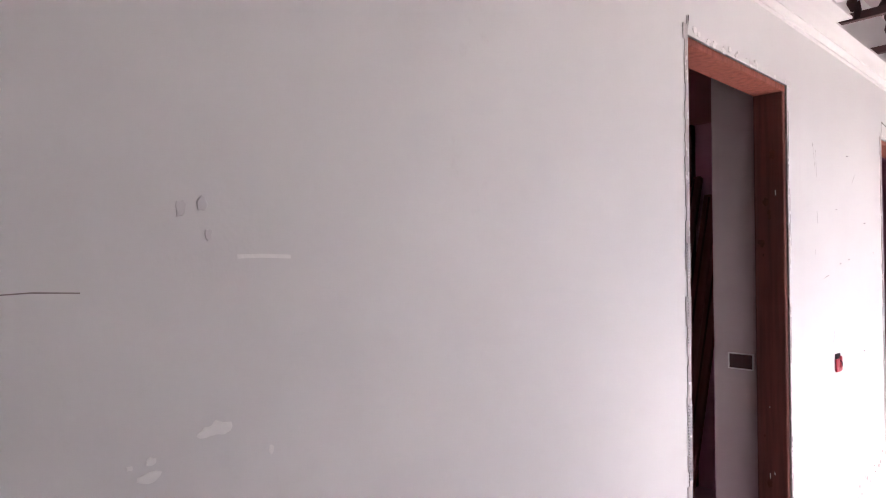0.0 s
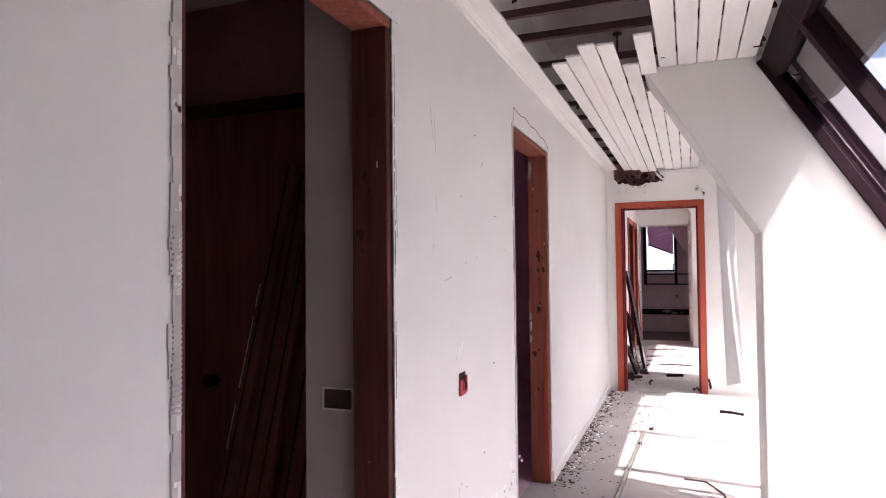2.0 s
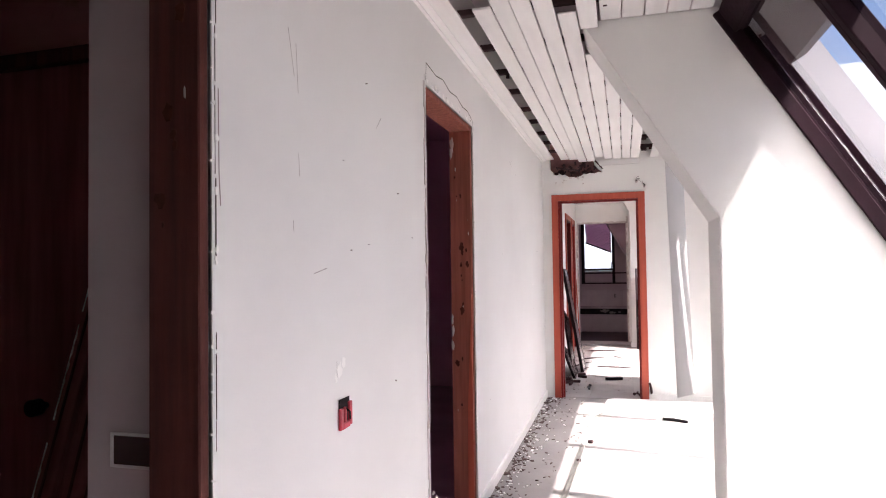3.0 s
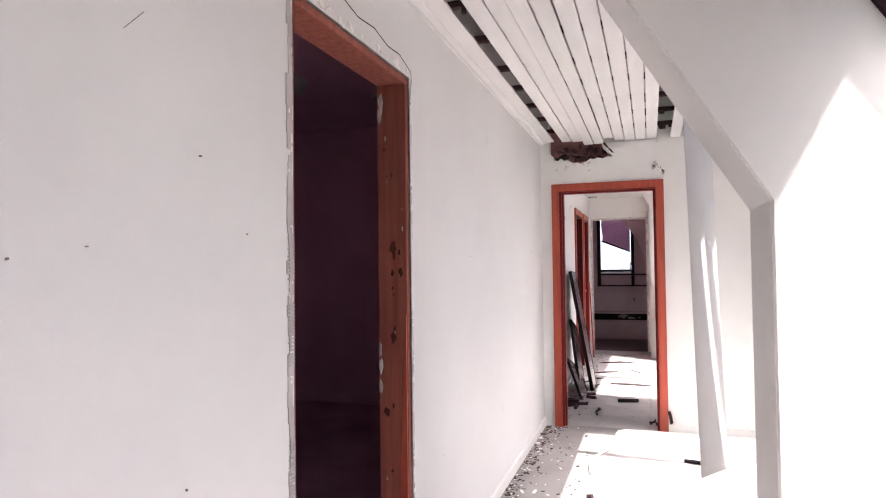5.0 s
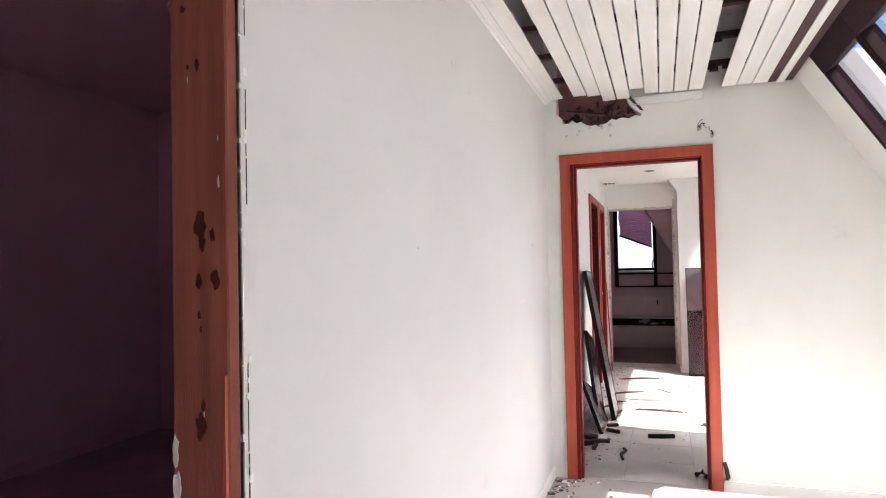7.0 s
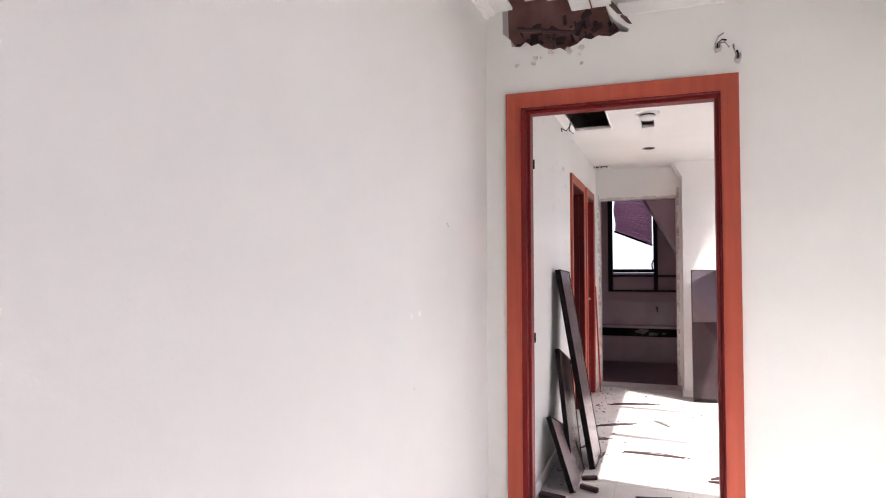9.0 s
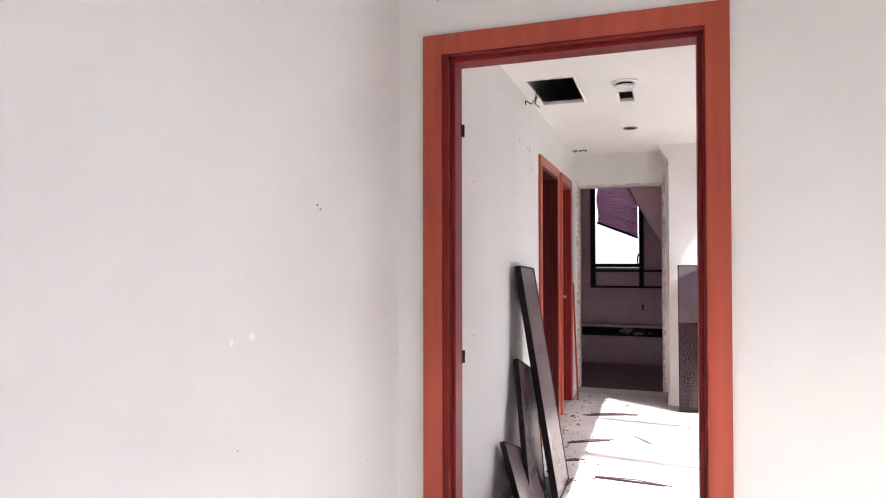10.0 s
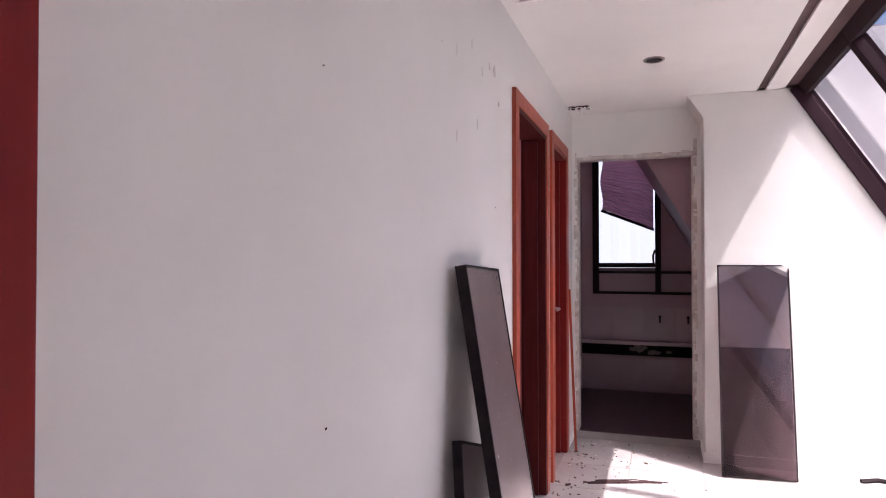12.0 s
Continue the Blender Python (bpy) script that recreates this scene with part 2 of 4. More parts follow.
# ---- floors ----
floor = boxes("floor", [(-1.13, 2.6, NEAR_Y, 8.36, -0.15, 0.0)], FLOORMAT)
setting(floor, "dusty grey screed floor littered with plaster crumbs", "floor")
floor_2 = boxes("floor_2", [(-1.13, 2.6, 8.36, END_Y, -0.15, -0.006)], JOINT)
setting(floor_2, "dusty pale floor tiles with sunlight bands", "floor")
room_floor = boxes("floor_3", [(-4.75, -1.13, NEAR_Y, 8.8, -0.15, 0.0)], surface("dark_floor", (0.66, 0.42, 0.53), (0.52, 0.32, 0.41), 0.75, 2, 60, 0.2))
setting(room_floor, "dim bare floor of the side rooms", "floor")
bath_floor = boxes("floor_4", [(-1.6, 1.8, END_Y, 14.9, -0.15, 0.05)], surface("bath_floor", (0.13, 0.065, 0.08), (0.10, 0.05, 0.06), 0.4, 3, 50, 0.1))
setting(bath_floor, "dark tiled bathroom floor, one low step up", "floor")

# ---- long wall with its openings ----
D1 = (1.73, 2.63, 2.23)
D2 = (4.13, 5.02, 2.20)
R1 = (11.03, 11.80, 2.10)
R2 = (12.07, 12.65, 2.10)


def long_wall(name, y0, y1, openings, top, mat):
    bm = bmesh.new()
    y = y0
    for a, b, h in openings:
        box(bm, WALL_BACK, WALL_X, y, a, 0, top)
        box(bm, WALL_BACK, WALL_X, a, b, h, top)
        y = b
    box(bm, WALL_BACK, WALL_X, y, y1, 0, top)
    return part(name, bm, mat)


wall_west = setting(long_wall("wall_west", NEAR_Y, FAR_Y, [D1, D2], SLAB_Z, WALLPAINT), "scuffed white painted wall with two broken-out doorways", "wall")
wall_west_2 = setting(long_wall("wall_west_2", FAR_Y, END_Y, [R1, R2], SLAB_Z, WALLPAINT), "white painted wall with two framed doorways", "wall")

# far cross wall: opening for the orange frame, ragged hole under the planks
DOOR = (-0.845, 0.0, 2.105)
bm = bmesh.new()
prism(bm, [(-1.0, 0), (DOOR[0], 0), (DOOR[0], DOOR[2]), (DOOR[1], DOOR[2]), (DOOR[1], 0), (roof_x(0) + 0.3, 0), (roof_x(SLAB_Z) + 0.3, SLAB_Z), (-0.47, SLAB_Z),
           (-0.475, 2.53), (-0.452, 2.46), (-0.43, 2.43), (-0.40, 2.405), (-0.372, 2.385), (-0.378, 2.37), (-0.41, 2.378), (-0.45, 2.362), (-0.50, 2.372), (-0.53, 2.358), (-0.56, 2.368), (-0.59, 2.345), (-0.615, 2.338), (-0.64, 2.322), (-0.665, 2.338), (-0.70, 2.332), (-0.73, 2.345), (-0.76, 2.368), (-0.79, 2.36), (-0.815, 2.382), (-0.84, 2.362), (-0.878, 2.366), (-0.885, 2.40), (-0.92, 2.43), (-0.93, SLAB_Z), (-1.0, SLAB_Z)], FAR_Y, FAR_BACK)
wall_far = setting(part("wall_north", bm, PLASTER), "white cross wall, plaster broken open above the door", "wall")
# out-of-view closing wall, kept near and dark to cut bounce light
setting(boxes("wall_south", [(-1.13, 2.7, NEAR_Y - 0.15, NEAR_Y, -0.15, 3.0)], BROWN), "unseen dark wall added behind the start to dim the corridor end", "wall")


# partition with its slanted, cut-away end; the second with a small haunch
def partition(name, y0, y1, knee_x, knee_z, top_x, top_z, shift=0.0):
    bm = bmesh.new()
    prism(bm, [(knee_x, 0), (roof_x(0) + shift - 0.005, 0), (roof_x(top_z) + shift - 0.005, top_z), (top_x, top_z), (knee_x, knee_z)], y0, y1)
    bmesh.ops.bevel(bm, geom=[e for e in bm.edges if min(v.co.x for v in e.verts) < knee_x + 0.01 and abs(e.verts[0].co.y - e.verts[1].co.y) < 0.01], offset=0.006, segments=2, affect="EDGES")
    return part(name, bm, PLASTER)


setting(partition("wall_partition", 4.49, 4.87, 0.229, 1.598, -0.342, CEIL1 + 0.03, -0.25), "white stub wall whose end slants in under the ceiling", "wall")
setting(partition("wall_pier", PIER_Y, END_Y, -0.07, 2.33, -0.17, CEIL2), "white stub wall beside the bathroom with a haunched corner", "wall")

# bathroom wall with rough opening
B = (-0.965, -0.120, 2.15)
setting(boxes("wall_bath", [(-1.0, B[0], END_Y, 13.2, 0, SLAB_Z), (B[1], 1.9, END_Y, 13.2, 0, SLAB_Z), (B[0], B[1], END_Y, 13.2, B[2], SLAB_Z)], PLASTER), "white wall with a rough doorway into the bathroom", "wall")

# ---- ceilings ----
setting(boxes("ceiling_slab", [(-4.75, 0.75, NEAR_Y, 8.8, SLAB_Z, 3.15)], SLAB), "stained grey slab above the stripped ceiling", "ceiling")
bm = bmesh.new()
HATCH = (-0.925, -0.64, 10.14, 10.78)
VENT = (-0.405, -0.312, 10.60, 10.86)
ys = [FAR_BACK, HATCH[2], VENT[2], HATCH[3], VENT[3], END_Y]
xs = [-1.0, HATCH[0], HATCH[1], VENT[0], VENT[1], 0.26]
for i in range(5):
    for j in range(5):
        cx, cy = (xs[i] + xs[i + 1]) / 2, (ys[j] + ys[j + 1]) / 2
        if any(h[0] < cx < h[1] and h[2] < cy < h[3] for h in (HATCH, VENT)):
            continue
        box(bm, xs[i], xs[i + 1], ys[j], ys[j + 1], CEIL2, CEIL2 + 0.02)
bmesh.ops.remove_doubles(bm, verts=bm.verts[:], dist=0.0005)
setting(part("ceiling_2", bm, PLASTER), "smooth white plasterboard ceiling with cut-outs", "ceiling")
setting(boxes("ceiling_void", [(-1.13, 0.75, 8.8, 15.0, SLAB_Z, 3.15)], SLAB), "dark slab above the plasterboard ceiling", "ceiling")

# white plank ceiling, torn open along one side
bm = bmesh.new()
rng = random.Random(4)
PITCH, BOARD = 0.0875, 0.081
starts = [4.14, 4.05, 3.87, 3.90, 4.30, 3.84]
for k in range(9):
    x = -0.785 + k * PITCH
    y0 = starts[k] if k < 6 else 4.87
    y1 = (8.17, 8.2, 8.31, 8.31, 8.14, 8.27, 8.3, 8.3, 8.3)[k]
    sag = (0.0, 0.0, 0.012, 0.01, 0.0, 0.008, 0, 0, 0)[k]
    if k == 5:
        box(bm, x, x + BOARD, y0, 4.48, CEIL1 - sag, CEIL1 + 0.012 - sag, 0.002)
        box(bm, x, x + BOARD, 4.88, y1, CEIL1, CEIL1 + 0.012, 0.002)
    else:
        box(bm, x, x + BOARD, y0, y1, CEIL1 - sag, CEIL1 + 0.012 - sag, 0.002)
for k in range(3):
    box(bm, 0.105 + k * PITCH, 0.105 + k * PITCH + BOARD, 4.88, 8.3, CEIL1, CEIL1 + 0.012, 0.002)
for k in range(5):
    box(bm, -0.256 + k * 0.0975, -0.256 + k * 0.0975 + 0.0915, NEAR_Y, 4.48, CEIL1 + 0.022, CEIL1 + 0.034, 0.002)
for k in range(7):
    x = -0.865 + k * 0.0885
    box(bm, x, x + 0.083, NEAR_Y, (2.78, 2.55, 2.1, 2.0, 1.8, 1.7, 1.75)[k], CEIL1, CEIL1 + 0.012, 0.002)
setting(part("ceiling_planks", bm, PLANK), "white tongue-and-groove ceiling boards, several torn away", "ceiling")
setting(boxes("ceiling_edge", [(0.255, 0.285, NEAR_Y, 4.48, CEIL1 + 0.014, CEIL1 + 0.026), (0.366, 0.41, 4.88, FAR_Y, CEIL1 + 0.004, CEIL1 + 0.016), (0.452, 0.50, 4.88, FAR_Y, CEIL1 + 0.004, CEIL1 + 0.016)], BROWN), "dark brown board between ceiling and roof window", "ceiling")
setting(boxes("ceiling_edge_2", [(0.262, 0.31, FAR_BACK, PIER_Y, CEIL2 + 0.01, CEIL2 + 0.03), (0.42, 0.50, FAR_BACK, PIER_Y, CEIL2 + 0.01, CEIL2 + 0.03)], BROWN), "dark brown board between ceiling and roof window", "ceiling")
setting(boxes("ceiling_edge_4", [(0.41, 0.452, 4.88, FAR_Y, CEIL1 - 0.004, CEIL1 + 0.012)], PLASTER), "pale strip between two dark boards", "ceiling")
setting(boxes("ceiling_edge_3", [(0.31, 0.42, FAR_BACK, PIER_Y, CEIL2 - 0.005, CEIL2 + 0.015)], PLASTER), "white strip between two dark boards", "ceiling")

# cornice along the long wall
bm = bmesh.new()
prism(bm, [(-1.0, 2.508), (-0.985, 2.508), (-0.985, 2.517), (-0.955, 2.525), (-0.955, 2.532), (-0.875, 2.535), (-0.875, 2.547), (-1.0, 2.547)], NEAR_Y, FAR_Y)
setting(part("trim", bm, PLANK), "white stepped cornice along the ceiling edge", "trim")

# ---- glazed roof slope ----
UP = Vector((FALL, 0, 1)).normalized()
DOWN = Vector((1, 0, -FALL)).normalized()


NEAR_SHIFT = -0.25   # the first bay's glazing lies nearer the walk


def slope_box(bm, y0, y1, s0, s1, low, high, bevel=0.0):
    """A box on the roof slope: s runs down it from its head, low to high across its thickness (outwards positive)."""
    m = Matrix(((DOWN.x, 0, UP.x, ROOF_X + (NEAR_SHIFT if y1 < 4.6 else 0)), (0, 1, 0, 0), (DOWN.z, 0, UP.z, ROOF_Z), (0, 0, 0, 1)))
    box(bm, s0, s1, y0, y1, low, high, bevel, m)


bm = bmesh.new()
for a, b, s0, s1 in ((4.54, 13.1, 2.35, 3.1), (NEAR_Y, 4.54, 2.35, 3.1), (7.85, 9.42, -0.02, 2.35), (NEAR_Y, 1.15, -0.02, 2.35), (4.87, 4.9, 0.0, 2.35), (12.78, 13.1, -0.02, 2.35), (4.6, 13.1, -0.45, -0.02), (NEAR_Y, 4.54, -0.45, -0.02)):
    slope_box(bm, a, b, s0, s1, 0.005, 0.16)
setting(part("roof_slope", bm, PLASTER), "sloping white lining round the roof windows", "roof")


def roof_window(name, y0, y1):
    w = tagged(new(name), "dark-framed sloping roof window with a clear pane", "window", "roof windows", "structure")
    head = 0.06 if y0 > 9 else 0.105
    for n, lim in (("top_rail", (y0, y1, -0.02, head)), ("bottom_rail", (y0, y1, 2.25, 2.36)), ("side_rail", (y0, y0 + 0.034, head, 2.25)), ("side_rail", (y1 - 0.034, y1, head, 2.25))):
        bm = bmesh.new()
        slope_box(bm, *lim, -0.03, 0.05, 0.004)
        part(n, bm, FRAME, w)
    bm = bmesh.new()
    slope_box(bm, y0 + 0.034, y1 - 0.034, head, 2.25, 0.02, 0.026)
    pane = part("pane", bm, CLEAR, w)
    pane.visible_shadow = False
    return w


edges = [(1.15, 1.7), (1.7, 2.7), (2.7, 3.7), (3.7, 4.54),
         (4.88, 5.14), (5.14, 6.2), (6.2, 7.25), (7.25, 7.85), (9.42, 10.6), (10.6, 11.68), (11.68, 12.78)]
for i, (a, b) in enumerate(edges):
    roof_window("window_%d" % (i + 1), a, b)
bm = bmesh.new()
slope_box(bm, 4.468, 4.487, -0.02, 2.36, -0.055, 0.0, 0.002)
slope_box(bm, 12.700, 12.718, -0.02, 2.36, -0.08, 0.0, 0.002)
setting(part("window_jamb", bm, FRAME), "deep dark jamb board against the stub wall", "window")

# slab added outside the glazing to set the shadow line on the stub wall
bm = bmesh.new()
slope_box(bm, NEAR_Y, 4.54, -0.45, 0.345, 0.09, 0.17)
setting(part("sun_cutoff", bm, BROWN), "brown slab added outside the first bay to cut off the sun", "roof")

# ---- side rooms ----
room_x = -4.65
setting(boxes("wall_room", [(room_x - 0.1, room_x, NEAR_Y, 8.8, 0, SLAB_Z), (room_x, WALL_BACK, 8.70, 8.8, 0, SLAB_Z), (room_x, WALL_BACK, NEAR_Y - 0.1, NEAR_Y, 0, SLAB_Z)], DARKROOM), "dim mauve-grey wall of the side rooms", "wall")
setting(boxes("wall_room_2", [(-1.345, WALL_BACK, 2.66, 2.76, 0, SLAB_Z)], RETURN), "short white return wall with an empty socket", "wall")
setting(boxes("ceiling_room", [(room_x, WALL_BACK, 3.82, 8.7, 2.90, 2.94)], DARKROOM), "dim mauve-grey ceiling of the side room", "ceiling")
setting(boxes("wall_room_3", [(room_x, -1.345, 3.72, 3.82, 0, SLAB_Z), (-1.345, -1.245, 2.76, 3.82, 0, SLAB_Z)], DARKROOM), "wall between the two side rooms", "wall")
setting(boxes("wall_room_4", [(-3.7, -3.6, NEAR_Y, 3.72, 0, SLAB_Z)], STORE), "dark red-brown rear wall of the store room", "wall")
# dark STORE colour on these walls takes the place of the room's shade
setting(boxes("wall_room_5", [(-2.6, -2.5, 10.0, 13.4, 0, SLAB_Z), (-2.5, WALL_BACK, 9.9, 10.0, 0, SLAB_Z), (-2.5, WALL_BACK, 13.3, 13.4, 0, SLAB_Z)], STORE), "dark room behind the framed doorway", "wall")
setting(boxes("floor_5", [(-2.6, WALL_BACK, 9.9, 13.4, -0.15, 0.0)], TILE), "tiled floor of the dark room", "floor")

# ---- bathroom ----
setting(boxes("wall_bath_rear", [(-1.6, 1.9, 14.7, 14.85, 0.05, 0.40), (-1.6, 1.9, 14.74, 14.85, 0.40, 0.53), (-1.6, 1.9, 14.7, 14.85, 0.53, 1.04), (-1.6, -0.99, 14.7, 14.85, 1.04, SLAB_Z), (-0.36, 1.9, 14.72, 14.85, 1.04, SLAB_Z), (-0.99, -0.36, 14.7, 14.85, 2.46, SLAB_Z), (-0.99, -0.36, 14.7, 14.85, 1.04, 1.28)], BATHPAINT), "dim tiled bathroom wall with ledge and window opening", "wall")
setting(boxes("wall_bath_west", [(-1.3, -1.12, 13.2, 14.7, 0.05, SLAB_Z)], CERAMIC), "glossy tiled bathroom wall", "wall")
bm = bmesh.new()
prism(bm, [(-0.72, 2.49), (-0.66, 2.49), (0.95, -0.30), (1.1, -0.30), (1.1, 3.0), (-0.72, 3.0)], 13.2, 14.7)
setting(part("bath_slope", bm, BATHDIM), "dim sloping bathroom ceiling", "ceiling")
bm = bmesh.new()
prism(bm, [(-0.62, 2.42), (-0.575, 2.42), (0.0, 1.43), (-0.045, 1.43)], 14.60, 14.66)
setting(part("bath_rafter", bm, FRAME), "dark rafter under the bathroom slope", "beam")
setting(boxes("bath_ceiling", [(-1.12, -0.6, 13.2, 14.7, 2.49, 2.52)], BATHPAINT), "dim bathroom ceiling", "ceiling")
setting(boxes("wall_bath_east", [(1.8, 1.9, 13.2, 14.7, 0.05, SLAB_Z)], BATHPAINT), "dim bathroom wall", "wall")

# ---- doorways of the long wall: rough timber linings and broken plaster ----
def rough_lining(name, d, label, jamb_wood):
    y0, y1, h = d
    e = tagged(new(name), label, "door frame", kind="structure")
    for n, lim in (("jamb", (-1.128, -1.004, y1 - 0.032, y1 - 0.001, 0, h - 0.03)), ("jamb", (-1.128, -1.004, y0 + 0.001, y0 + 0.02, 0, h - 0.03)), ("head", (-1.128, -1.004, y0 + 0.001, y1 - 0.001, h - 0.03, h - 0.001))):
        boxes(n, [lim], ROUGHWOOD if n == "head" else jamb_wood, e, bevel=0.003)
    rng = random.Random(int(y0 * 10))
    # knots and nail scars on the far jamb
    bm = bmesh.new()
    for _ in range(10 if y0 < 4 else 4):
        u, v = rng.uniform(-1.10, -1.03), rng.uniform(0.2, 2.0)
        flake(bm, u, v, rng.choice((0.007, 0.01, 0.014, 0.024)), 0.7, 10, 0.0008, lambda a, b, t: (a, y1 - 0.032 - t, b), rng)
    part("knot", bm, KNOT, e)
    if y0 > 4:
        bm = bmesh.new()
        for u, v, z in ((-1.066, 1.80, 0.017), (-1.062, 1.507, 0.040), (-1.058, 1.475, 0.022), (-1.036, 1.49, 0.020), (-1.066, 1.406, 0.020), (-1.03, 1.41, 0.028), (-1.066, 1.345, 0.012), (-1.062, 1.32, 0.010), (-1.064, 1.148, 0.040), (-1.058, 1.185, 0.018), (-1.066, 0.873, 0.017)):
            flake(bm, u, v, z * 0.8, 0.5, 14, 0.0006 + 0.0002 * z * 100, lambda a, b, t: (a, y1 - 0.0335 - t, b), rng)
        part("knot", bm, KNOT, e, "dark resinous knots")
        # a long splinter split from the jamb's corridor edge
        bm = bmesh.new()
        prism(bm, [(-1.007, 1.24), (-1.012, 1.10), (-1.022, 0.92), (-1.026, 0.80), (-1.036, 0.62), (-1.040, 0.30), (-1.040, 0.02), (-1.006, 0.02)], y1 - 0.040, y1 - 0.0325)
        part("splinter", bm, ORANGE, e, "bright split strip of wood")
        bm = bmesh.new()
        for u, v, z in ((-1.122, 1.10, 0.014), (-1.12, 1.03, 0.016), (-1.121, 0.95, 0.015), (-1.112, 2.10, 0.022), (-1.118, 2.05, 0.018)):
            flake(bm, u, v, z * 2.4, 0.28, 11, 0.0015, lambda a, b, t: (max(a, -1.128), y1 - 0.0325 - t, b), rng)
        part("plaster_smear", bm, RAW, e, "grey plaster stuck to the timber")
    # chipped paint on the timber
    bm = bmesh.new()
    for _ in range(6):
        u, v = rng.uniform(-1.10, -1.02), rng.uniform(0.2, 2.1)
        flake(bm, u, v, rng.uniform(0.006, 0.016), 0.22, 8, 0.001, lambda a, b, t: (a, y1 - 0.0325 - t, b), rng)
    part("chip_or_glint", bm, RAW, e)
    # torn plaster lip along both sides and the head
    bm = bmesh.new()
    for edge, sign in ((y0, -1), (y1, 1)):
        z = 0.05
        while z < h:
            step = rng.uniform(0.03, 0.11)
            w = rng.uniform(0.003, 0.012)
            box(bm, -1.006, -0.9965, min(edge, edge + sign * w), max(edge, edge + sign * w), z, z + step * rng.uniform(0.85, 1))
            z += step
    y = y0
    while y < y1:
        step = rng.uniform(0.03, 0.09)
        box(bm, -1.006, -0.9965, y, y + step, h, h + rng.uniform(0.006, 0.028))
        y += step
    part("torn_plaster", bm, PLASTER, e, "ragged white plaster edge")
    bm = bmesh.new()
    for edge, sign in ((y0, -1), (y1, 1)):
        for _ in range(26):
            z = rng.uniform(0.1, h)
            flake(bm, edge + sign * rng.uniform(0.004, 0.02), z, rng.uniform(0.006, 0.014), 0.6, 7, 0.002, lambda a, b, t: (-0.9985 + t, a, b), rng)
    for _ in range(22):
        flake(bm, rng.uniform(y0, y1), h + rng.uniform(0.004, 0.03), rng.uniform(0.006, 0.016), 1.4, 7, 0.004, lambda a, b, t: (-0.9985 + t, a, b), rng)
    part("plaster_chip", bm, CHIP, e)
    # bare plaster band down the near edge, combed where a tile strip was pulled off
    bm = bmesh.new()
    z = 0.02
    while z < h:
        step = rng.uniform(0.02, 0.06)
        box(bm, -0.9995, -0.997 + rng.uniform(0, 0.0015), y0 - rng.uniform(0.018, 0.032), y0 - 0.001, z, z + step)
        z += step
    for low, high in ((1.17, 1.34), (1.40, 1.52), (0.72, 0.98)):
        z = low
        while z < high:
            box(bm, -0.998, -0.9925, y0 - rng.uniform(0.022, 0.028), y0 - 0.002, z, z + 0.0045)
            z += 0.010
    part("bare_band", bm, BARE, e, "bare combed plaster band")
    # hairline gap and lifted lip beside the far jamb
    bm = bmesh.new()
    z = 0.1
    while z < h - 0.05:
        step = rng.uniform(0.06, 0.2)
        w = rng.uniform(0.001, 0.0035)
        o = y1 + 0.013 + rng.uniform(-0.003, 0.004)
        if rng.random() < 0.7:
            box(bm, -0.9992, -0.9984, o, o + w, z, z + step * 0.95)
        z += step
    part("edge_gap", bm, DARKGAP, e, "thin dark gap in the plaster")
    return e


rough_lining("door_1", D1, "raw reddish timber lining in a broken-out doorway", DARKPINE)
rough_lining("door_2", D2, "knotty pine lining in a broken-out doorway", ROUGHWOOD)


def wall_line(name, points, width, mat, label, category):
    """A crack or scratch on the long wall, through points (y, z)."""
    bm = bmesh.new()
    for (a, b), (c, d) in zip(points, points[1:]):
        n = Vector((-(d - b), c - a)).normalized() * width / 2
        vs = [bm.verts.new((-0.9988, p[0] + s * n.x, p[1] + s * n.y)) for p, s in (((a, b), 1), ((c, d), 1), ((c, d), -1), ((a, b), -1))]
        bm.faces.new(vs)
    return tagged(part(name, bm, mat), label, category, "marks on the wall", "structure")


rng = random.Random(11)
wall_line("crack", [(4.14, 2.22), (4.15, 2.30), (4.3, 2.285), (4.42, 2.30), (4.55, 2.275), (4.68, 2.285), (4.8, 2.26), (4.92, 2.265), (5.04, 2.23), (5.05, 2.18)], 0.005, DARKGAP, "fine crack above the second doorway", "crack")
wall_line("crack", [(1.73, 2.24), (1.74, 2.30)], 0.008, DARKGAP, "short crack at the doorway corner", "crack")
wall_line("crack", [(2.655, 1.78), (2.657, 1.6), (2.662, 1.53)], 0.004, SCUFF, "split plaster beside the jamb", "crack")
for pts in ([(2.95, 2.02), (2.98, 1.90)], [(2.99, 1.99), (3.0, 1.86)], [(3.0, 1.70), (3.005, 1.64)], [(3.08, 1.38), (3.16, 1.395)], [(3.22, 0.55), (3.235, 0.40)], [(3.22, 1.12), (3.222, 1.06)], [(2.97, 1.52), (2.972, 1.49)],
            [(-0.28, 1.395), (-0.16, 1.402), (-0.1, 1.40)], [(6.28, 2.20), (6.30, 2.17)], [(6.33, 2.21), (6.33, 2.16)], [(3.55, 1.88), (3.6, 1.93)], [(3.28, 0.33), (3.30, 0.25)]):
    wall_line("scratch", pts, 0.002, SCUFF, "thin dark scratch on white paint", "scratch")
wall_line("scrape", [(0.135, 1.455), (0.18, 1.457), (0.235, 1.456)], 0.007, CHIP, "pale filler streak on the wall", "scrape")


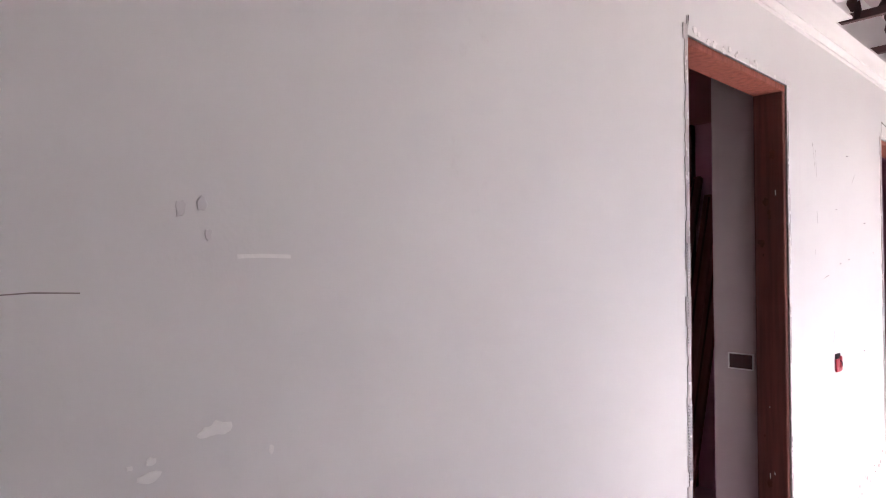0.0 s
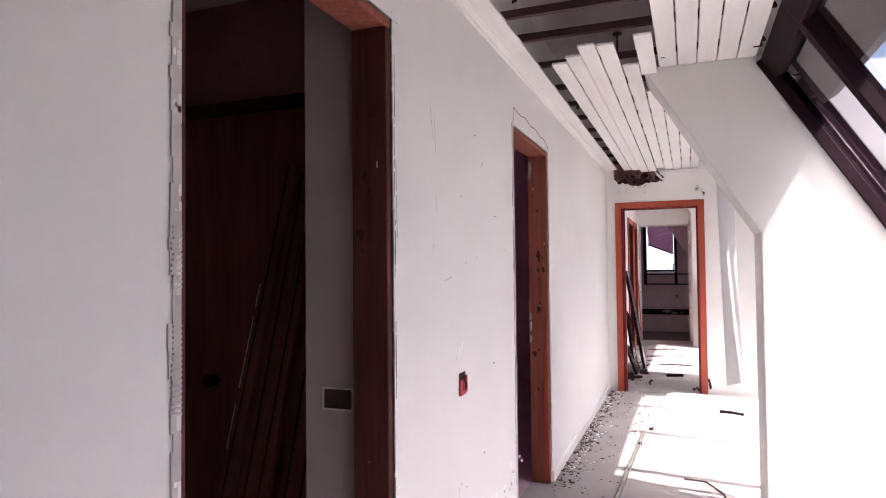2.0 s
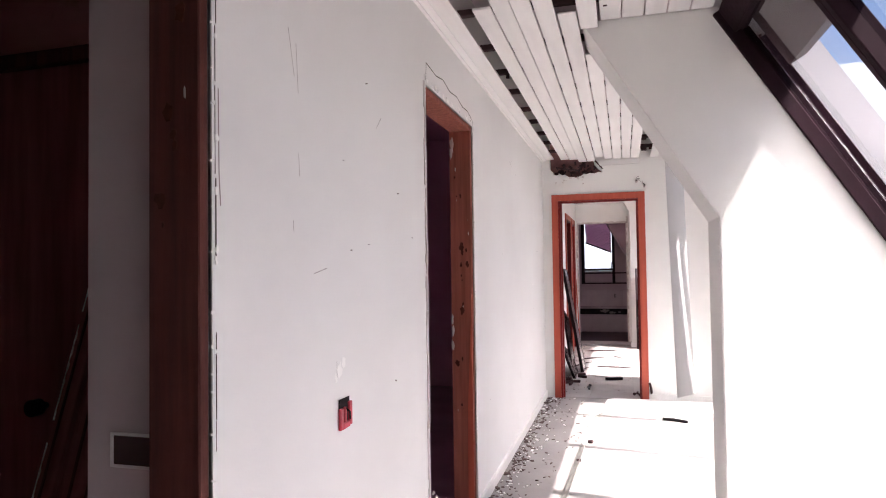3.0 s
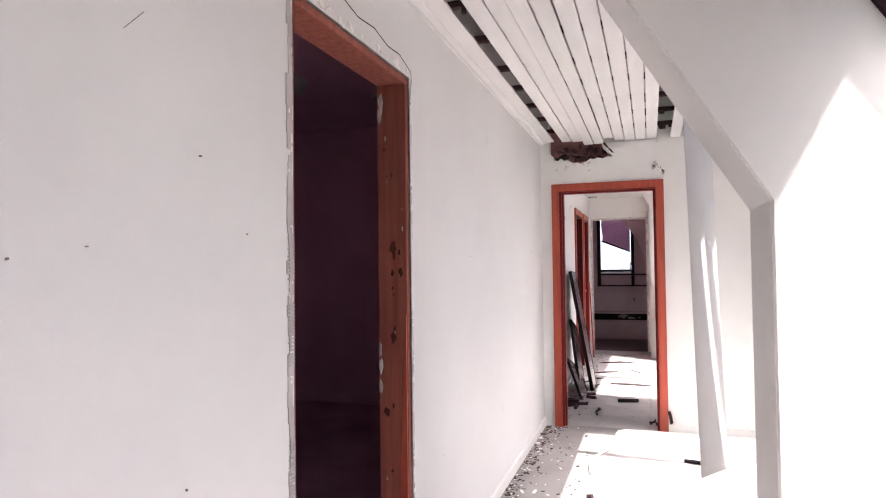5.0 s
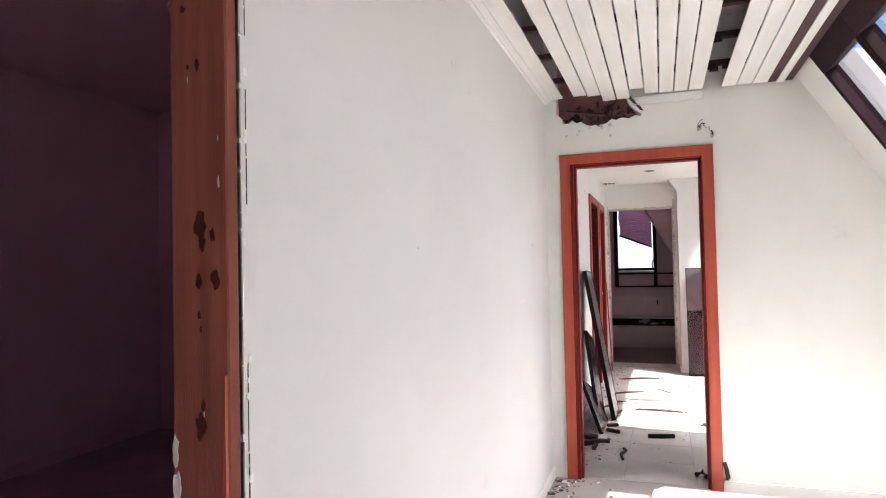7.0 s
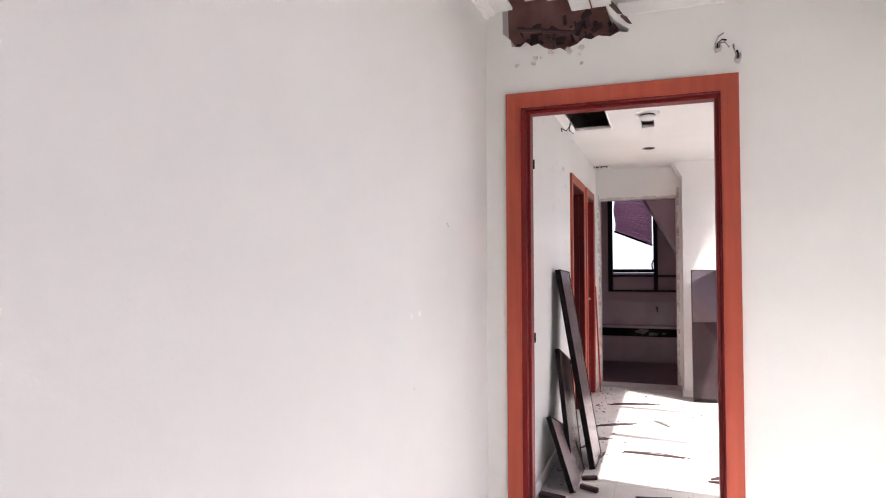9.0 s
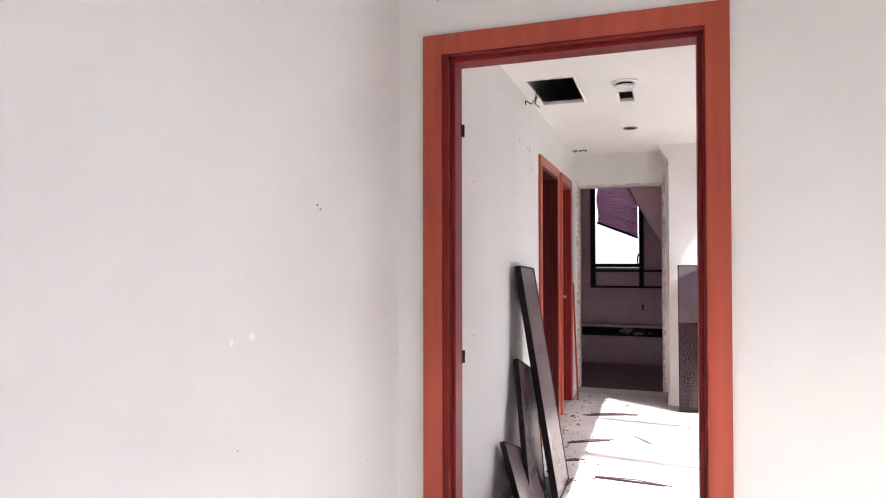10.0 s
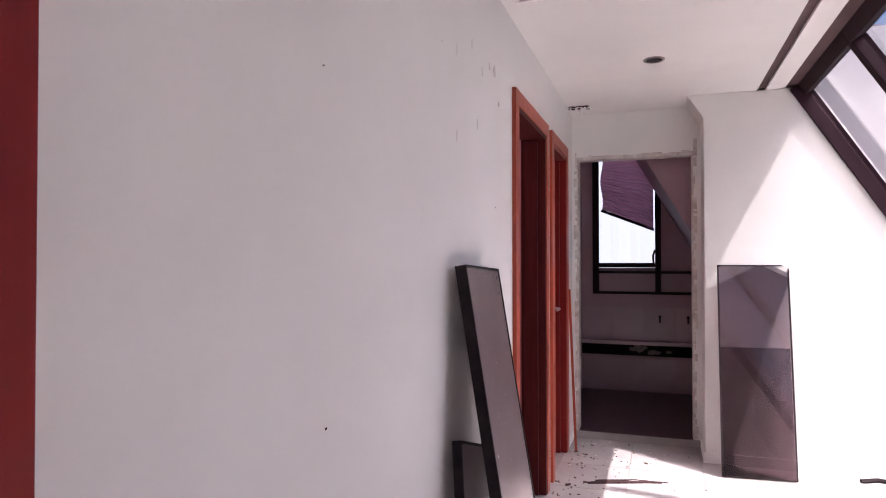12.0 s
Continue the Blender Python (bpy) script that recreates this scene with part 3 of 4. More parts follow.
def wall_patch(name, spots, mat, label, n=11):
    bm = bmesh.new()
    r = random.Random(len(spots) * 7 + int(spots[0][0] * 100))
    for i, (y, z, size, long) in enumerate(spots):
        flake(bm, y, z, size, long, n, 0.0008 + 0.0003 * i, lambda a, b, t: (-0.9996 + t, a, b), r)
    return tagged(part(name, bm, mat), label, "patch", "patches on the wall", "structure")


wall_patch("filler_patch", [(0.105, 1.172, 0.015, 1.9), (0.085, 1.168, 0.011, 1.6)], CHIP, "pale filler patch on the wall")
wall_patch("filler_patch", [(0.0, 1.115, 0.012, 1.9), (0.0, 1.140, 0.008, 1.4), (-0.03, 1.135, 0.005, 1.5)], CHIP, "small pale filler patches")
wall_patch("filler_patch", [(-0.16, 1.105, 0.011, 1.8), (0.2, 1.12, 0.010, 0.8), (-0.25, 1.06, 0.02, 2)], CHIP, "pale filler spots low on the wall")
wall_patch("filler_patch", [(3.24, 1.09, 0.030, 0.8), (3.27, 1.11, 0.022, 0.7), (3.215, 1.07, 0.018, 0.6)], CHIP, "white flake where paint came off above the socket")
wall_patch("smudge", [(0.04, 1.53, 0.018, 0.6), (0.075, 1.54, 0.016, 0.7), (0.085, 1.49, 0.014, 0.6)], surface("smudge", (0.70, 0.67, 0.67), (0.74, 0.72, 0.72), 0.9, 30, 80, 0.1), "dull grey smudges on the paint")
wall_patch("flaking_paint", [(3.3 + 0.1 * i + rng.uniform(-0.04, 0.04), 0.20 + 0.028 * i + rng.uniform(-0.04, 0.03), rng.uniform(0.012, 0.035), rng.uniform(0.6, 1.3)) for i in range(8)], CHIP, "flaking paint low beside the second doorway")
# grey spots stand in for the small shadows of the flakes
wall_patch("flaking_shadow", [(3.35 + 0.05 * i + rng.uniform(-0.02, 0.02), 0.16 + 0.014 * i + rng.uniform(-0.04, 0.04), rng.uniform(0.006, 0.016), 1.2) for i in range(18)], RAW, "grey spots for the shade under flaking paint", 7)
wall_patch("pock_mark", [(rng.uniform(5.2, 8.1), rng.uniform(0.4, 2.2), rng.uniform(0.0015, 0.003), 1.0) for i in range(6)] + [(rng.uniform(8.7, 10.9), rng.uniform(0.5, 2.3), rng.uniform(0.002, 0.004), 0.6) for i in range(7)] + [(rng.uniform(3.1, 4.1), rng.uniform(0.5, 2.2), rng.uniform(0.0015, 0.0035), 0.7) for i in range(10)], SCUFF, "small pock marks and nail holes", 6)

wall_patch("filler_patch", [(7.42, 1.224, 0.010, 1.0), (7.49, 1.228, 0.012, 1.2)], CHIP, "pale filler spots on the white wall")
wall_patch("nail_hole", [(7.77, 1.54, 0.004, 1.0), (7.785, 1.53, 0.003, 1.0), (9.24, 1.03, 0.004, 1.6)], DARKGAP, "small dark nail holes", 6)
wall_patch("scuff_mark", [(10.12, 1.79, 0.035, 0.25), (10.12, 2.08, 0.032, 0.2), (10.30, 2.16, 0.03, 0.2), (10.37, 1.88, 0.028, 0.2), (10.44, 2.10, 0.026, 0.2), (10.55, 2.15, 0.018, 0.6), (10.63, 2.15, 0.03, 0.7), (10.70, 2.03, 0.012, 0.8)], surface("scuff_grey", (0.70, 0.67, 0.67), (0.62, 0.58, 0.58), 0.9, 30, 80, 0.1), "faint grey scuffs beside the framed doorway")

# ---- broken red socket in the long wall ----
so = thing("wall_socket", "broken red plastic socket box in the wall", "socket", (-1.0, 3.265, 0.962))
so.scale = (1, 0.8, 0.75)
bm = bmesh.new()
box(bm, 0.001, 0.004, -0.045, 0.045, -0.062, 0.055, 0.001)
part("back_box", bm, BLACK, so)
bm = bmesh.new()
for lim in ((0.002, 0.012, -0.05, -0.028, -0.065, 0.02), (0.002, 0.012, 0.028, 0.05, -0.06, 0.035), (0.002, 0.012, -0.028, 0.028, -0.065, -0.042), (0.002, 0.010, -0.01, 0.006, -0.042, 0.02)):
    box(bm, *lim, bevel=0.002)
part("red_rim", bm, RED, so, "jagged red rim")
bm = bmesh.new()
tube(bm, [(0.004, 0.0, 0.02), (0.02, 0.005, 0.0), (0.018, 0.012, -0.03)], 0.003)
part("wire_end", bm, BLACK, so)

so2 = thing("empty_socket", "empty dark socket box with a pale rim", "socket", (-1.220, 2.66, 1.0))
bm = bmesh.new()
for lim in ((-0.058, 0.058, -0.006, 0, 0.032, 0.038), (-0.058, 0.058, -0.006, 0, -0.038, -0.032), (-0.058, -0.052, -0.006, 0, -0.032, 0.032), (0.052, 0.058, -0.006, 0, -0.032, 0.032)):
    box(bm, *lim)
part("rim", bm, CHIP, so2)
bm = bmesh.new()
box(bm, -0.052, 0.052, -0.002, 0.001, -0.032, 0.032)
part("recess", bm, BROWN, so2)

# ---- skirting ----
for k, (a, b) in enumerate(((5.03, FAR_Y), (8.5, 10.94), (12.74, END_Y))):
    bm = bmesh.new()
    prism(bm, [(-1.0, 0), (-0.985, 0), (-0.985, 0.062), (-0.99, 0.07), (-1.0, 0.07)], a, b)
    setting(part("baseboard", bm, PLASTER), "low white skirting board, dusty", "baseboard")
setting(boxes("baseboard", [(0.045, 1.9, FAR_Y - 0.014, FAR_Y, 0, 0.07)], PLASTER), "low white skirting on the cross wall", "baseboard")
setting(boxes("baseboard", [(-0.084, 1.9, PIER_Y - 0.013, PIER_Y - 0.001, 0, 0.07), (-0.084, -0.071, PIER_Y - 0.001, END_Y, 0, 0.07)], WALLPAINT), "pale skirting round the stub wall", "baseboard")
setting(boxes("threshold", [(-0.97, -0.09, END_Y - 0.02, END_Y, 0, 0.052)], TILE), "low tiled step at the bathroom", "step")


# ---- orange door frames ----
def casing(bm, x0, x1, top, w, y0, y1):
    """A mitred casing in the plane across y: outline between an outer and an inner rectangle."""
    for pts in ([(x0, 0), (x0 + w, 0), (x0 + w, top - w), (x0, top)], [(x1 - w, 0), (x1, 0), (x1, top), (x1 - w, top - w)], [(x0, top), (x0 + w, top - w), (x1 - w, top - w), (x1, top)]):
        yield pts


df = tagged(new("door_3"), "orange varnished wooden door frame without a door", "door frame", kind="structure")
for face0, face1 in ((FAR_Y - 0.018, FAR_Y - 0.001), (FAR_BACK + 0.001, FAR_BACK + 0.018)):
    for n, pts in zip(("casing", "casing", "casing_head"), casing(None, -0.905, 0.045, 2.15, 0.066, 0, 0)):
        bm = bmesh.new()
        prism(bm, pts, face0, face1)
        part(n, bm, ORANGE, df)
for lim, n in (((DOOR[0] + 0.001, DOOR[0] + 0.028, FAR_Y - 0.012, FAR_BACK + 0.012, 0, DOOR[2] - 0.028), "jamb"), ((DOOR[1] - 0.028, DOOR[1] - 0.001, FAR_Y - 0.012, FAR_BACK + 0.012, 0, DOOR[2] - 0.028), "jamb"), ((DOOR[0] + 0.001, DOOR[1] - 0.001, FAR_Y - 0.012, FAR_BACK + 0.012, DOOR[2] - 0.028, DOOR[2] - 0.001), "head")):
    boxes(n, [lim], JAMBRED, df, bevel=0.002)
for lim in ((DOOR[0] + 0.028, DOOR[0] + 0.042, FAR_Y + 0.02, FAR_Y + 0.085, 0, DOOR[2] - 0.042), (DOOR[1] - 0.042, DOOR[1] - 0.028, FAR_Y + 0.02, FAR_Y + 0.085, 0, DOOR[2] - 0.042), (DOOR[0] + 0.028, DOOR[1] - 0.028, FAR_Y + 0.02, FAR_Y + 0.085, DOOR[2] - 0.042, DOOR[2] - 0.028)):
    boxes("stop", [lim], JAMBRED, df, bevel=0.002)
for z in (1.05, 1.855, 0.25):
    bm = bmesh.new()
    tube(bm, [(DOOR[0] + 0.031, FAR_BACK + 0.014, z - 0.022), (DOOR[0] + 0.031, FAR_BACK + 0.014, z + 0.022)], 0.006, 8)
    box(bm, DOOR[0] + 0.028, DOOR[0] + 0.031, FAR_BACK + 0.002, FAR_BACK + 0.012, z - 0.022, z + 0.022)
    part("hinge", bm, BLACK, df, "black steel hinge half")


def side_door(name, y0, y1, top, label, lining):
    """A framed doorway in the long wall: casings on the corridor side, lining and stops."""
    e = tagged(new(name), label, "door", kind="structure")
    w = 0.072
    for n, pts in zip(("casing", "casing", "casing_head"), casing(None, y0 - w, y1 + w, top + w, w, 0, 0)):
        bm = bmesh.new()
        prism(bm, pts, -0.999, -0.98, "x")
        part(n, bm, ORANGE, e)
    for n, lim in (("jamb", (-1.13, -0.985, y0, y0 + 0.025, 0, top)), ("jamb", (-1.13, -0.985, y1 - 0.025, y1, 0, top)), ("head", (-1.13, -0.985, y0 + 0.025, y1 - 0.025, top - 0.025, top))):
        boxes(n, [lim], lining, e, bevel=0.002)
    for lim in ((-1.11, -1.03, y1 - 0.04, y1 - 0.025, 0, top - 0.04), (-1.11, -1.03, y0 + 0.025, y0 + 0.04, 0, top - 0.04)):
        boxes("stop", [lim], lining, e, bevel=0.002)
    return e


side_door("door_4", R1[0] + 0.001, R1[1] - 0.001, R1[2] - 0.001, "orange wooden door frame, doorway open and dark", JAMBRED_SHADED)
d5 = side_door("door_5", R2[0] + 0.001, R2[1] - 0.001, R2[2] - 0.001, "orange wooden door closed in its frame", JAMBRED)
leaf = boxes("leaf", [(-1.10, -1.06, R2[0] + 0.028, R2[1] - 0.028, 0.008, R2[2] - 0.03)], ORANGE, d5, bevel=0.003)
bm = bmesh.new()
box(bm, -1.06, -1.054, 12.46, 12.50, 0.93, 1.08, 0.002)
tube(bm, [(-1.056, 12.48, 1.03), (-1.015, 12.48, 1.03), (-1.01, 12.47, 1.03), (-1.01, 12.37, 1.028)], 0.009, 8)
part("door_handle", bm, STEEL, d5, "worn metal handle and plate")

# ---- board hanging loose from the slanted wall end ----
bm = bmesh.new()
rows = []
for i in range(13):
    f = i / 12
    z = 0.72 + 1.48 * f
    left, right = 0.068 - 0.039 * f, 0.166 - 0.036 * f
    back = 0.14 + 0.05 * math.sin(f * 2.6)
    rows.append([[bm.verts.new((left + (right - left) * u, 4.895 + back * u + t, z)) for u in (0, 0.34, 0.67, 1)] for t in (0, 0.018)])
for lo, hi in zip(rows, rows[1:]):
    for k in range(3):
        bm.faces.new((lo[0][k], lo[0][k + 1], hi[0][k + 1], hi[0][k]))
        bm.faces.new((lo[1][k + 1], lo[1][k], hi[1][k], hi[1][k + 1]))
    for k in (0, 3):
        bm.faces.new((lo[0][k], hi[0][k], hi[1][k], lo[1][k]))
for r in (rows[0], rows[-1]):
    for k in range(3):
        bm.faces.new((r[0][k], r[1][k], r[1][k + 1], r[0][k + 1]))
tagged(part("hanging_board", bm, GREYBOARD), "twisted grey painted board hanging loose from the slanted wall", "board")

# ---- stripped ceiling void: battens, hangers, channels ----
rng = random.Random(21)
for k, y in enumerate((4.30, 4.78, 5.22, 5.66, 6.16, 6.58, 7.06, 7.5, 7.98)):
    bm = bmesh.new()
    box(bm, -0.995, 0.27, y, y + 0.035, CEIL1 + 0.05, CEIL1 + 0.08, 0.002)
    for _ in range(9):
        x = rng.uniform(-0.86, 0.2)
        box(bm, x, x + rng.uniform(0.015, 0.05), y + 0.003, y + 0.02, CEIL1 + 0.05 - rng.uniform(0.008, 0.034), CEIL1 + 0.052)
    tagged(part("ceiling_batten", bm, BATTEN), "dark timber batten above the ceiling boards", "batten", "ceiling battens")
for y in (3.55, 3.86, 2.95):
    bm = bmesh.new()
    box(bm, -0.995, 0.27, y, y + 0.03, CEIL1 + 0.05, CEIL1 + 0.054)
    box(bm, -0.995, 0.27, y, y + 0.003, CEIL1 + 0.054, CEIL1 + 0.085)
    box(bm, -0.995, 0.27, y + 0.027, y + 0.03, CEIL1 + 0.054, CEIL1 + 0.085)
    tagged(part("ceiling_channel", bm, BATTEN if y > 3.8 else BROWN), "dark channel crossing the open ceiling void", "channel", "ceiling channels")
for x, y in ((-0.53, 3.56), (-0.53, 5.0), (-0.3, 2.96)):
    bm = bmesh.new()
    tube(bm, [(x, y + 0.015, SLAB_Z), (x, y + 0.015, CEIL1 + 0.05)], 0.006, 6)
    lathe(bm, [(0.03, 0), (0.03, 0.01), (0.008, 0.02)], (x, y + 0.015, SLAB_Z - 0.022), 8)
    tagged(part("hanger_rod", bm, BATTEN), "rusty hanger rod under the slab", "rod", "hanger rods")
for k, (x, y, l) in enumerate(((-0.82, 2.86, 0.16), (-0.74, 3.2, 0.22), (-0.66, 3.05, 0.12), (-0.60, 8.22, 0.10))):
    bm = bmesh.new()
    r = random.Random(k)
    pts = [(x, y, CEIL1 + 0.22)]
    for i in range(4):
        p = pts[-1]
        pts.append((p[0] + r.uniform(-0.03, 0.03), p[1] + r.uniform(-0.02, 0.02), p[2] - l / 4))
    prism(bm, [(-0.02, -0.004), (0.02, -0.004), (0.018, 0.004), (-0.02, 0.004)], 0, 0.01, "z")
    for p in pts:
        flake(bm, p[0], p[2], 0.055, 0.45, 6, 0.004, lambda a, b, t: (a, y + t + 0.01 * math.sin(30 * b), b), r)
    bmesh.ops.delete(bm, geom=bm.verts[:8], context="VERTS")
    tagged(part("torn_membrane", bm, BATTEN), "torn dark membrane hanging in the void", "membrane", "torn membranes", "stuff")
# broken lath and rubble in the hole above the orange frame
bm = bmesh.new()
r = random.Random(5)
for i in range(38):
    x, z = r.uniform(-0.86, -0.42), r.uniform(2.37, 2.50)
    s = r.uniform(0.008, 0.026)
    m = Matrix.Translation((x, 8.38 + r.uniform(-0.02, 0.04), z)) @ Euler((r.uniform(0, 3), r.uniform(0, 3), r.uniform(0, 3))).to_matrix().to_4x4()
    box(bm, -s, s, -s * 0.6, s * 0.6, -s * 0.3, s * 0.3, 0, m)
for a, b in (((-0.45, 8.30, 2.5), (-0.36, 8.33, 2.40)), ((-0.85, 8.31, 2.44), (-0.6, 8.33, 2.40))):
    tube(bm, [a, b], 0.01, 5)
setting(boxes("wall_cavity", [(-0.925, -0.36, 8.435, 8.445, 2.30, 2.9)], surface("cavity_brick", (0.36, 0.18, 0.17), (0.20, 0.09, 0.085), 0.9, 9, 60, 0.5)), "reddish brown cavity behind broken plaster", "wall")
tagged(part("broken_plaster", bm, BROWN), "dark broken lath and rubble in the wall hole", "rubble", kind="stuff")
bm = bmesh.new()
r = random.Random(9)
for i in range(16):
    flake(bm, r.uniform(-0.92, -0.55), 2.33 - r.uniform(0, 0.07), r.uniform(0.005, 0.016), 1, 8, 0.002, lambda a, b, t: (a, FAR_Y - 0.001 - t, b), r)
tagged(part("soot_marks", bm, RAW), "grey scuffs under the broken wall hole", "patch", kind="structure")
# plaster roll patch between boards and cross wall
setting(boxes("plaster_strip", [(-0.42, 0.0, FAR_Y - 0.012, FAR_Y - 0.001, 2.44, 2.498)], WALLPAINT, bevel=0.004), "white filler strip above the door frame", "trim")

# exposed wire ends beside the frame head
for k, (x, z, s) in enumerate(((-0.03, 2.26, 1), (0.045, 2.21, -1))):
    bx = thing("wire_end", "frayed wire ends poking out of the wall", "wire", (x, FAR_Y, z), "wire ends over the door")
    bm = bmesh.new()
    flake(bm, 0, 0, 0.025, 0.8, 9, 0.003, lambda a, b, t: (a, -0.001 - t, b), random.Random(k))
    part("broken_hole", bm, RAW, bx)
    for j in range(3):
        bm = bmesh.new()
        tube(bm, [(0.006 * j - 0.006, 0, 0), (0.008 * j - 0.01, -0.03, 0.01), (0.012 * j - 0.01 + 0.01 * s, -0.05, 0.03 - 0.012 * j), (0.02 * s + 0.01 * j, -0.045, 0.045 - 0.03 * j)], 0.0035, 5)
        part("wire", bm, BLACK if j % 2 else STEEL, bx)

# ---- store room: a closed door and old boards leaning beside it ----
# thin sheet recolours the mauve wall a dim red-brown
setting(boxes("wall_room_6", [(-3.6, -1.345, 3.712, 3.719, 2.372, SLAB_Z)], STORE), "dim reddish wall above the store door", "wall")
sd = thing("store_door", "wide dark red-brown sliding door closed in the store room", "door", (-2.02, 3.718, 0))
bm = bmesh.new()
box(bm, -1.40, 0.0, -0.035, 0.0, 0.004, 2.30, 0.003)
part("leaf", bm, LEAFWOOD, sd)
bm = bmesh.new()
box(bm, -1.48, -1.405, -0.055, 0.0, 0, 2.37, 0.003)
part("casing", bm, DARKPINE, sd)
bm = bmesh.new()
box(bm, 0.005, 0.08, -0.055, 0.0, 0, 2.37, 0.003)
part("casing", bm, DARKPINE, sd)
bm = bmesh.new()
box(bm, -1.405, 0.005, -0.06, 0.0, 2.305, 2.37, 0.003)
part("casing_head", bm, DARKPINE, sd)
knob = bmesh.new()
tube(knob, [(-0.58, -0.035, 0.82), (-0.58, -0.075, 0.82)], 0.014, 10)
tube(knob, [(-0.58, -0.07, 0.82), (-0.58, -0.082, 0.82), (-0.58, -0.105, 0.82), (-0.58, -0.115, 0.82)], 0.036, 12)
part("knob", knob, BLACK, sd, "dark round knob")


def leaning_board(x, w, thick, length, foot, lean, glints):
    """A long board with its foot on the floor and its head against the rear wall."""
    e = thing("leaning_board", "dark wooden board with painted pale glints, leaning" if glints else "dark red-brown wooden board leaning in the store room", "board", group="boards leaning in the store")
    e.matrix_world = pose(x, foot, 0.012, -lean)
    bm = bmesh.new()
    box(bm, 0, w, 0, thick, 0, length, 0.004)
    part("plank", bm, LEAFWOOD, e)
    bm = bmesh.new()
    box(bm, w * 0.35, w * 0.5, -0.006, 0, 0.02, length - 0.02, 0.002)
    part("rebate", bm, DARKPINE, e, "raised rebate strip")
    # pale strips down one edge imitate glints of light on the wood
    if glints:
        r = random.Random(77)
        for z0, z1 in ((0.62, 0.80), (0.90, 1.22), (1.30, 1.40)):
            bm = bmesh.new()
            z = z0
            while z < z1:
                box(bm, -0.001, 0.003 + r.uniform(0, 0.005), -0.0015, 0.004, z, z + 0.03)
                z += 0.029
            part("chip_or_glint", bm, CHIP, e, "pale glint painted along the edge")


for args in ((-2.15, 0.075, 0.035, 2.10, 3.02, 18.4, True), (-2.06, 0.085, 0.03, 2.04, 3.06, 17.6, False), (-1.96, 0.07, 0.04, 2.12, 3.03, 18.0, False), (-1.87, 0.09, 0.03, 1.98, 3.10, 17.2, False), (-1.76, 0.08, 0.035, 2.08, 3.05, 17.9, False)):
    leaning_board(*args)

# ---- second side room: lamp, detector, outlet, skirting ----
lamp = thing("ceiling_lamp", "round frosted glass ceiling lamp, unlit", "lamp", (-2.72, 6.92, 2.90))
bm = bmesh.new()
lathe(bm, [(0.135, 0), (0.138, -0.010), (0.128, -0.024)], (0, 0, 0), 28)
part("base_plate", bm, OPAL, lamp)
bm = bmesh.new()
lathe(bm, [(0.124, -0.02), (0.122, -0.05), (0.108, -0.085), (0.075, -0.112), (0.025, -0.125)], (0, 0, 0), 28)
part("shade", bm, OPAL, lamp, "frosted dome shade", smooth=True)
bm = bmesh.new()
lathe(bm, [(0.055, 0), (0.055, -0.03), (0.03, -0.045)], (-2.25, 7.55, 2.90), 14)
tagged(part("smoke_detector", bm, OPAL), "small round detector on the dim ceiling", "detector")
ol = thing("wall_outlet", "dark wall outlet on the dim room wall", "socket", (-3.95, 8.70, 0.34))
bm = bmesh.new()
box(bm, -0.06, 0.06, -0.012, 0, -0.04, 0.04, 0.004)
part("plate", bm, BLACK, ol)
bm = bmesh.new()
box(bm, -0.02, 0.02, -0.016, -0.011, -0.018, 0.018, 0.003)
part("insert", bm, BROWN, ol)
setting(boxes("baseboard", [(room_x, WALL_BACK, 8.685, 8.70, 0, 0.08), (room_x, room_x + 0.015, 3.82, 8.685, 0, 0.08)], DARKROOM), "dim skirting of the side room", "baseboard")

# ---- second corridor: ceiling fittings ----
def downlight(x, y, label):
    e = thing("downlight", label, "downlight", (x, y, CEIL2), "ceiling downlights")
    bm = bmesh.new()
    n = 20
    ring = [[(r * math.cos(k * math.tau / n), r * math.sin(k * math.tau / n), h) for k in range(n)] for r, h in ((0.058, -0.001), (0.058, -0.006), (0.046, -0.008), (0.044, -0.002))]
    vs = [[bm.verts.new(p) for p in q] for q in ring]
    for a, b in zip(vs, vs[1:]):
        for k in range(n):
            bm.faces.new((a[k], a[(k + 1) % n], b[(k + 1) % n], b[k]))
    part("ring", bm, STEEL, e)
    # no hole is cut; a flat black disc gives its inner shade
    bm = bmesh.new()
    lathe(bm, [(0.045, -0.0015), (0.045, -0.004)], (0, 0, 0), 20)
    part("hole_shade", bm, BLACK, e)


downlight(-0.38, 11.81, "empty round downlight hole in the white ceiling")
downlight(-0.35, 9.61, "empty round downlight hole in the white ceiling")
det = thing("ceiling_detector", "white round detector sagging from its ceiling ring", "detector", (-0.35, 10.36, CEIL2))
bm = bmesh.new()
lathe(bm, [(0.085, -0.001), (0.085, -0.008), (0.070, -0.013), (0.03, -0.013)], (0, 0, 0), 24)
part("base_ring", bm, PLANK, det, smooth=False)
bm = bmesh.new()
lathe(bm, [(0.052, -0.012), (0.052, -0.026)], (0, 0, 0), 20)
part("vent_gap", bm, BLACK, det, "dark vent gap")
bm = bmesh.new()
lathe(bm, [(0.058, -0.024), (0.058, -0.040), (0.045, -0.050), (0.015, -0.053)], (0, 0, 0), 22)
part("cap", bm, PLANK, det, "white domed cap")
